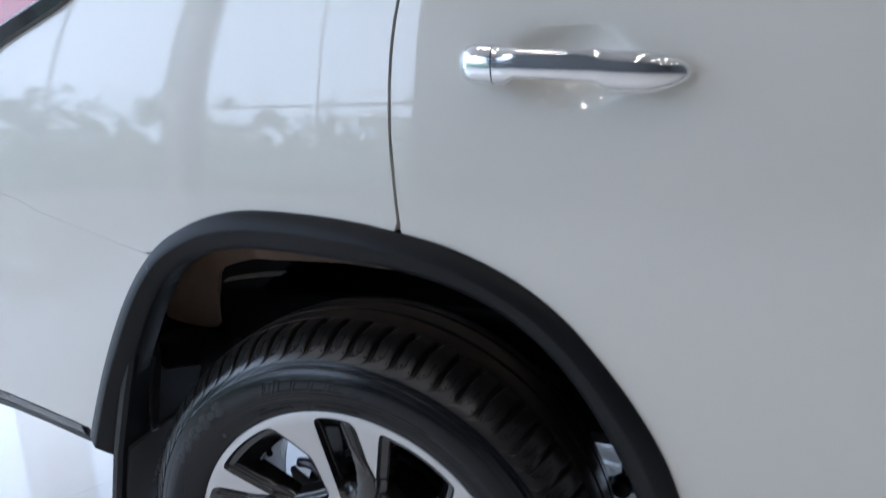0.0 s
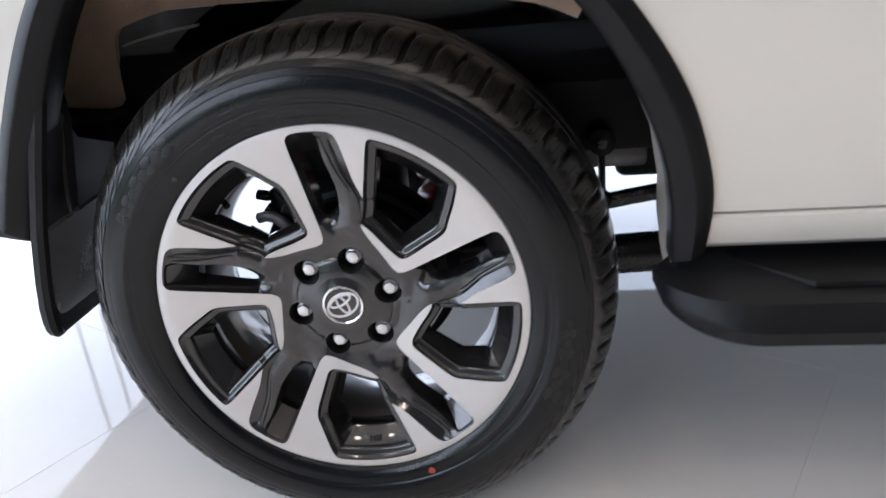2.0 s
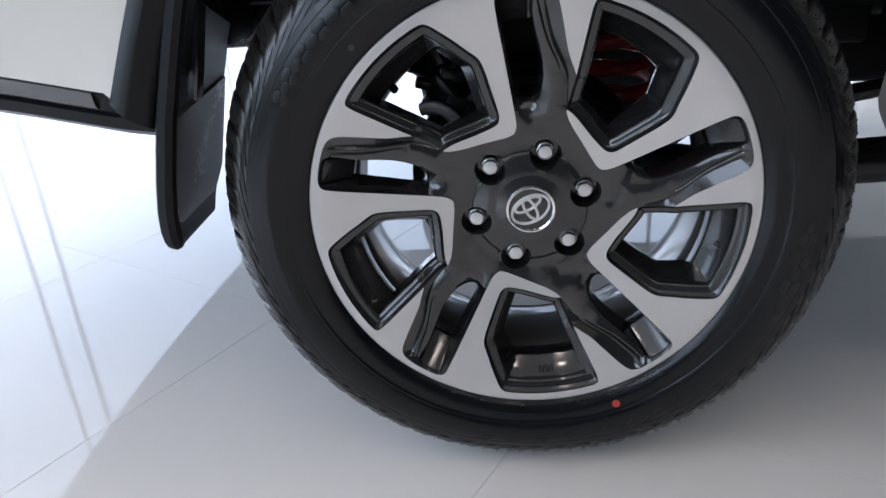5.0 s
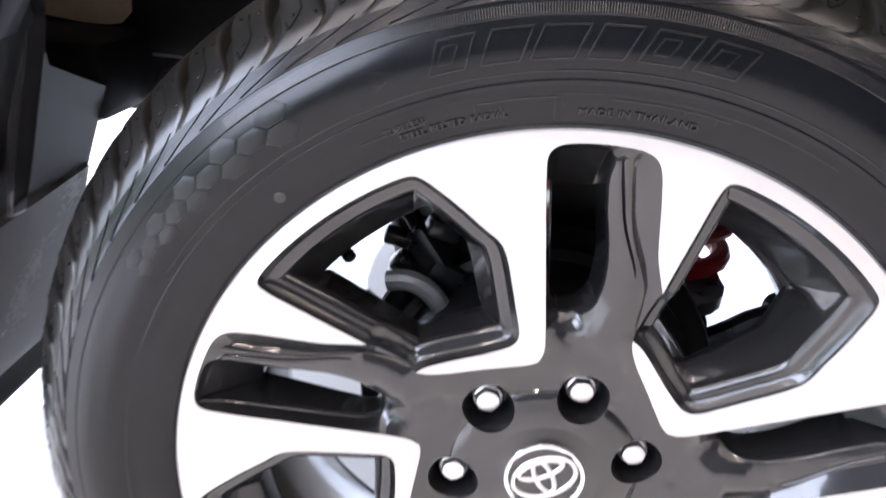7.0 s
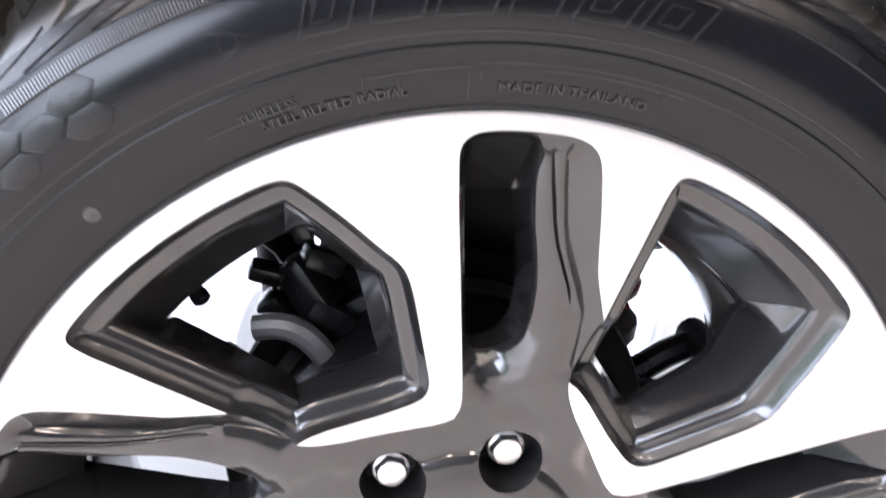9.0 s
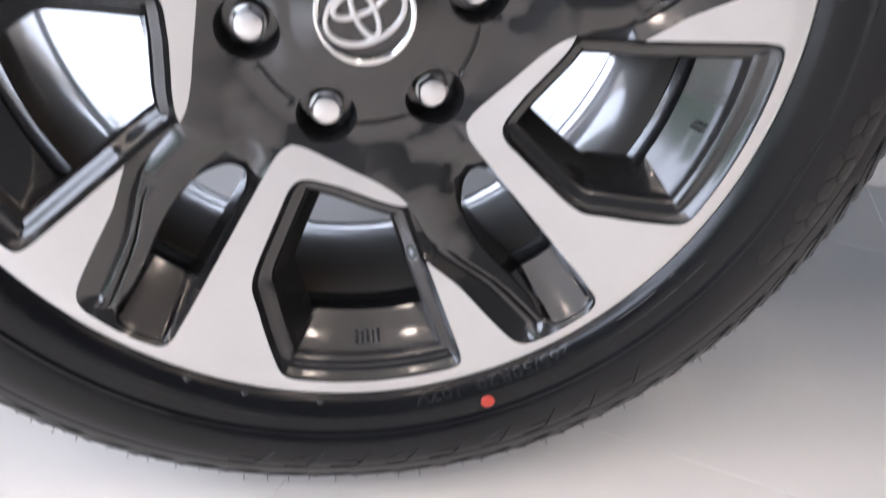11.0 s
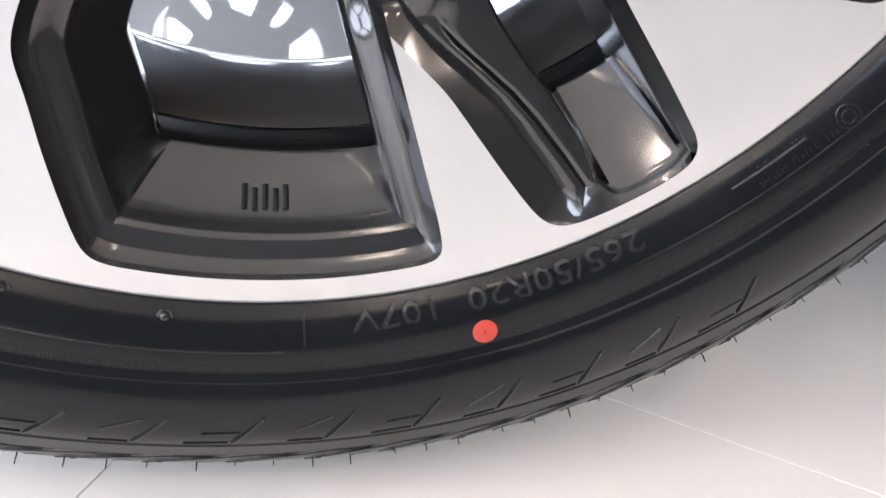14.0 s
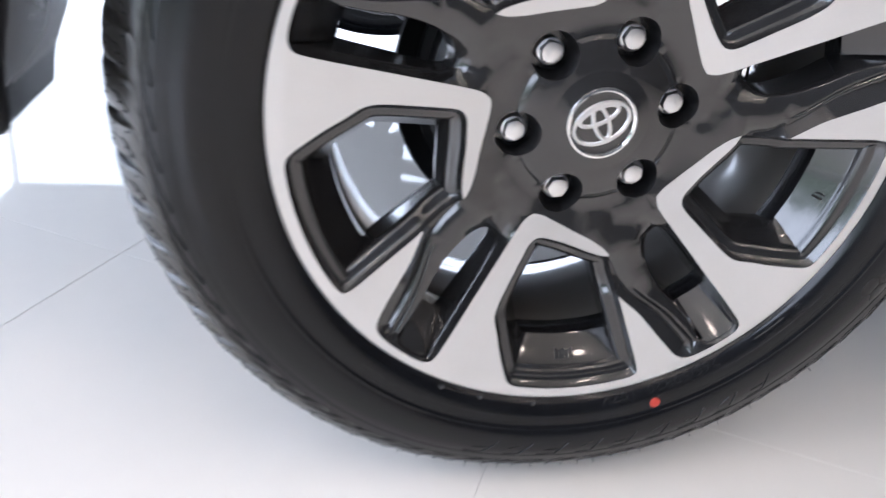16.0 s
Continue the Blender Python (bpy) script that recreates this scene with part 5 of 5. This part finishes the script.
def running_board():
    rings = []
    for x in list(np.linspace(0.436, 0.62, 20)) + list(np.linspace(0.68, 2.3, 16)):
        t = min(1.0, max(0.0, (x - 0.436) / 0.13))
        e = math.sqrt(max(0.0, 1 - (1 - t) ** 2))
        yo = 0.02 - 0.115 * e
        zt, zb = 0.414 + 0.01 * e, 0.4 - 0.055 * e
        yi = 0.02 + 0.08 * min(1.0, t * 2)
        zm = (zt + zb) / 2
        ring = [(x, yi, zt), (x, 0.02, zt), (x, yo + 0.05 * e + 0.002, zt - 0.004 * e), (x, yo + 0.016 * e + 0.001, zt - 0.016 * e), (x, yo + 0.003 * e, zm), (x, yo, zm - 0.008 * e), (x, yo + 0.006 * e, zb + 0.012 * e), (x, yo + 0.022 * e, zb + 0.002 * e), (x, yo + 0.05 * e + 0.004, zb), (x, yi, zb)]
        rings.append(ring)
    board = part("running_board", loft_bm(rings, caps=True), PLASTIC, car, "black plastic running board")
    rings = []
    for x in list(np.linspace(0.535, 0.64, 16)) + list(np.linspace(0.7, 2.3, 16)):
        f = min(1.0, (x - 0.535) / 0.085)
        y1 = 0.045 - 0.098 * f ** 0.8
        rings.append([(x, 0.06, 0.4225), (x, 0.055, 0.4262), (x, y1 + 0.006, 0.4258), (x, y1, 0.4242), (x, y1 - 0.002, 0.419)])
    part("step_pad", loft_bm(rings, closed=False), UNDERSEAL_BLACK, board, "matt black rubber tread pad")
    for x in (0.58, 1.2, 1.9):
        part("board_bracket", tube_bm([(x, 0.1, 0.4), (x, 0.25, 0.47), (x, 0.4, 0.56)], 0.014, 8), BLACKMETAL, car)


def chassis():
    """What shows past and through the wheel: drum, axle, spring, damper and links."""
    hub = part("brake_drum", spin_bm([(0.0005, 0.058), (0.08, 0.0592), (0.085, 0.064), (0.118, 0.07), (0.127, 0.076), (0.131, 0.086), (0.131, 0.1), (0.132, 0.102), (0.132, 0.108), (0.131, 0.11), (0.131, 0.135), (0.14, 0.138), (0.14, 0.146), (0.05, 0.15)], 72),
               UNDERSEAL_BLACK, car, "dark brake drum behind the spokes")
    hub.location = (0, 0, ZC)
    part("axle", tube_bm([(0, 0.14, ZC), (0, 0.2, ZC), (0, 0.22, ZC), (0, 0.7, ZC), (0, 0.8, ZC), (0, 0.93, ZC), (0, 1.06, ZC), (0, 1.16, ZC), (0, 1.72, ZC)],
                         [0.055, 0.055, 0.04, 0.042, 0.09, 0.12, 0.09, 0.042, 0.045], 16), BLACKMETAL, car, "black rear axle")
    turns, pts = 5.6, []
    for i in range(120):
        a = 2 * math.pi * turns * i / 119
        pts.append((0.142 + 0.06 * math.cos(a), 0.33 + 0.06 * math.sin(a), 0.42 + 0.22 * i / 119))
    part("coil_spring", tube_bm(pts, 0.0105, 10), REDSPRING, car, "red coil spring")
    part("spring_seat", tube_bm([(0.135, 0.33, 0.37), (0.135, 0.33, 0.4), (0.135, 0.33, 0.405), (0.135, 0.33, 0.42)], [0.05, 0.06, 0.08, 0.08], 20), BLACKMETAL, car)
    part("spring_arm", box_bm(-0.02, 0.2, 0.29, 0.37, 0.35, 0.39, 0.01), BLACKMETAL, car)
    part("damper", tube_bm([(-0.1, 0.24, 0.35), (-0.13, 0.25, 0.5), (-0.131, 0.25, 0.505), (-0.148, 0.27, 0.66)], [0.024, 0.024, 0.032, 0.032], 14), UNDERSEAL_BLACK, car, "black damper")
    part("damper_bracket", box_bm(-0.125, -0.06, 0.2, 0.26, 0.36, 0.43, 0.02, 3), BLACKMETAL, car, "black cast bracket")
    part("brake_cylinder", tube_bm([(-0.135, 0.165, 0.462), (-0.13, 0.165, 0.466), (-0.085, 0.168, 0.5), (-0.075, 0.168, 0.507), (-0.06, 0.17, 0.515)], [0.009, 0.014, 0.014, 0.01, 0.007], 14), BLACKMETAL, car, "small black brake cylinder")
    # added grey bar that draws the highlight along the drum's edge
    part("brake_lever", tube_bm([tuple(p) for p in smooth_line([(-0.136, 0.102, 0.483), (-0.121, 0.1, 0.486), (-0.108, 0.1, 0.482), (-0.096, 0.1, 0.472), (-0.087, 0.103, 0.457)], 0.006)], 0.0085, 10), GREYMETAL, car, "grey crescent for the highlight on the drum's edge")
    part("brake_bracket", tube_bm([(-0.156, 0.11, 0.466), (-0.146, 0.105, 0.457), (-0.134, 0.102, 0.45), (-0.12, 0.105, 0.442)], [0.005, 0.009, 0.01, 0.006], 8), GREYMETAL, car, "small grey cast bracket")
    part("dust_shield", spin_bm([(0.05, 0.151), (0.15, 0.152), (0.158, 0.148), (0.16, 0.152), (0.158, 0.156), (0.05, 0.157)], 64, closed=True), UNDERSEAL_BLACK, car, "black brake dust shield").location = (0, 0, ZC)
    part("axle_bracket", box_bm(-0.1, 0.07, 0.19, 0.28, 0.39, 0.64, 0.02, 3), UNDERSEAL_BLACK, car, "black axle bracket")
    part("silencer", box_bm(0.12, 0.62, 0.98, 1.26, 0.27, 0.47, 0.07, 4), UNDERSEAL_BLACK, car, "black exhaust silencer")
    part("brake_pipe", tube_bm([tuple(p) for p in smooth_line([(-0.07, 0.17, 0.53), (-0.095, 0.168, 0.505), (-0.112, 0.17, 0.47), (-0.12, 0.175, 0.43), (-0.14, 0.19, 0.4)], 0.015)], 0.004, 8), UNDERSEAL_BLACK, car)
    rnd = random.Random(12)
    for x, z, s in ((-0.1, 0.478, 0.022), (-0.086, 0.458, 0.018), (-0.118, 0.455, 0.016), (-0.092, 0.497, 0.014), (-0.128, 0.487, 0.011), (-0.108, 0.52, 0.012)):
        bm = box_bm(-s, s, -s * 0.7, s * 0.7, -s * 0.55, s * 0.55, s * 0.28)
        bm.transform(pose(x - 0.005, 0.135 + rnd.uniform(-0.008, 0.008), z + 0.024, rnd.uniform(-25, 25), rnd.uniform(10, 70), rnd.uniform(-20, 20)))
        part("brake_fitting", bm, BLACKMETAL, car)
    part("brake_hose", tube_bm([tuple(p) for p in smooth_line([(-0.09, 0.2, 0.42), (-0.13, 0.21, 0.5), (-0.2, 0.23, 0.53), (-0.24, 0.3, 0.6)], 0.02)], 0.006, 8), UNDERSEAL_BLACK, car)
    link = part("stabiliser_link", tube_bm([(0.389, 0.285, 0.53), (0.39, 0.286, 0.424)], 0.006, 8), BLACKMETAL, car, "thin black link rod")
    part("upper_bush", tube_bm([(0.389, 0.262, 0.527), (0.389, 0.265, 0.527), (0.389, 0.31, 0.527), (0.389, 0.315, 0.527)], [0.016, 0.022, 0.022, 0.016], 16), UNDERSEAL_BLACK, link)
    part("bolt_head", tube_bm([(0.389, 0.254, 0.527), (0.389, 0.262, 0.527)], 0.0085, 6), BLACKMETAL, link)
    part("ball_joint", tube_bm([(0.386, 0.262, 0.424), (0.386, 0.266, 0.424), (0.386, 0.285, 0.424), (0.386, 0.305, 0.424)], [0.008, 0.016, 0.02, 0.012], 14), UNDERSEAL_BLACK, link)
    part("link_mount", box_bm(0.27, 0.5, 0.3, 0.4, 0.503, 0.68, 0.01), UNDERSEAL_BLACK, car)
    part("crossmember", box_bm(0.3, 0.47, 0.34, 0.9, 0.462, 0.5, 0.008), GREYMETAL, car, "dull grey crossmember")
    part("stabiliser_bar", tube_bm([tuple(p) for p in smooth_line([(0.08, 0.3, 0.335), (0.19, 0.3, 0.352), (0.275, 0.3, 0.402), (0.39, 0.3, 0.415), (0.6, 0.31, 0.45), (0.7, 0.4, 0.47)], 0.03)], 0.014, 10), BLACKMETAL, car)
    part("bar_bush", tube_bm([(0.276, 0.268, 0.404), (0.276, 0.274, 0.404), (0.276, 0.318, 0.404), (0.276, 0.324, 0.404)], [0.011, 0.016, 0.016, 0.011], 14), UNDERSEAL_BLACK, car, "black rubber bush")
    part("trailing_arm", tube_bm([(0.02, 0.26, 0.34), (0.2, 0.265, 0.343), (0.3, 0.27, 0.326), (0.62, 0.28, 0.335), (0.95, 0.32, 0.5)], [0.03, 0.034, 0.035, 0.036, 0.03], 12), BLACKMETAL, car, "black trailing arm")
    rings = []
    for z in np.linspace(0.4, 0.74, 26):
        x = float(np.interp(z, [0.4, 0.432, 0.51, 0.59, 0.668, 0.754], [0.452, 0.457, 0.454, 0.438, 0.405, 0.352])) + 0.006
        f = (z - 0.4) / 0.34
        w = 0.006 + 0.135 * math.sqrt(max(0.0, min(1.0, f / 0.14))) * (1 - f ** 1.6)
        rings.append([(x, 0.03, z), (x + 0.002, 0.03 + w * 0.5, z), (x - 0.002, 0.03 + w, z), (x + 0.004, 0.03 + w + 0.003, z), (x + 0.009, 0.03 + w * 0.5, z), (x + 0.007, 0.03, z)])
    part("splash_panel", loft_bm(rings, caps=True), INNERPAINT, car, "pale inner panel")


def other_wheels():
    """The three wheels away from the camera, from the same castings."""
    keep = [o for o in wheel.children if o.name.split(".")[0] in ("machined_face", "inner_barrel", "rim_lip", "spoke_web", "window_wall", "slot_wall", "spoke_back", "lug_nut", "centre_cap", "tyre")]
    for x, y, turn in ((2.745, 0.0, 0.0), (0.0, 1.86, 180.0), (2.745, 1.86, 180.0)):
        w = new("wheel", wheel.data)
        w.parent, w.matrix_local = car, pose(x, y, ZC, 0, 0, turn)
        w["label"] = "alloy wheel with five machined split spokes on dark paint"
        for o in keep:
            c = new(o.name.split(".")[0], o.data)
            c.parent, c.matrix_local = w, o.matrix_local


build_body()
door_handle()
mud_flap()
flap_stay()
running_board()
chassis()
other_wheels()
floor_tiles()
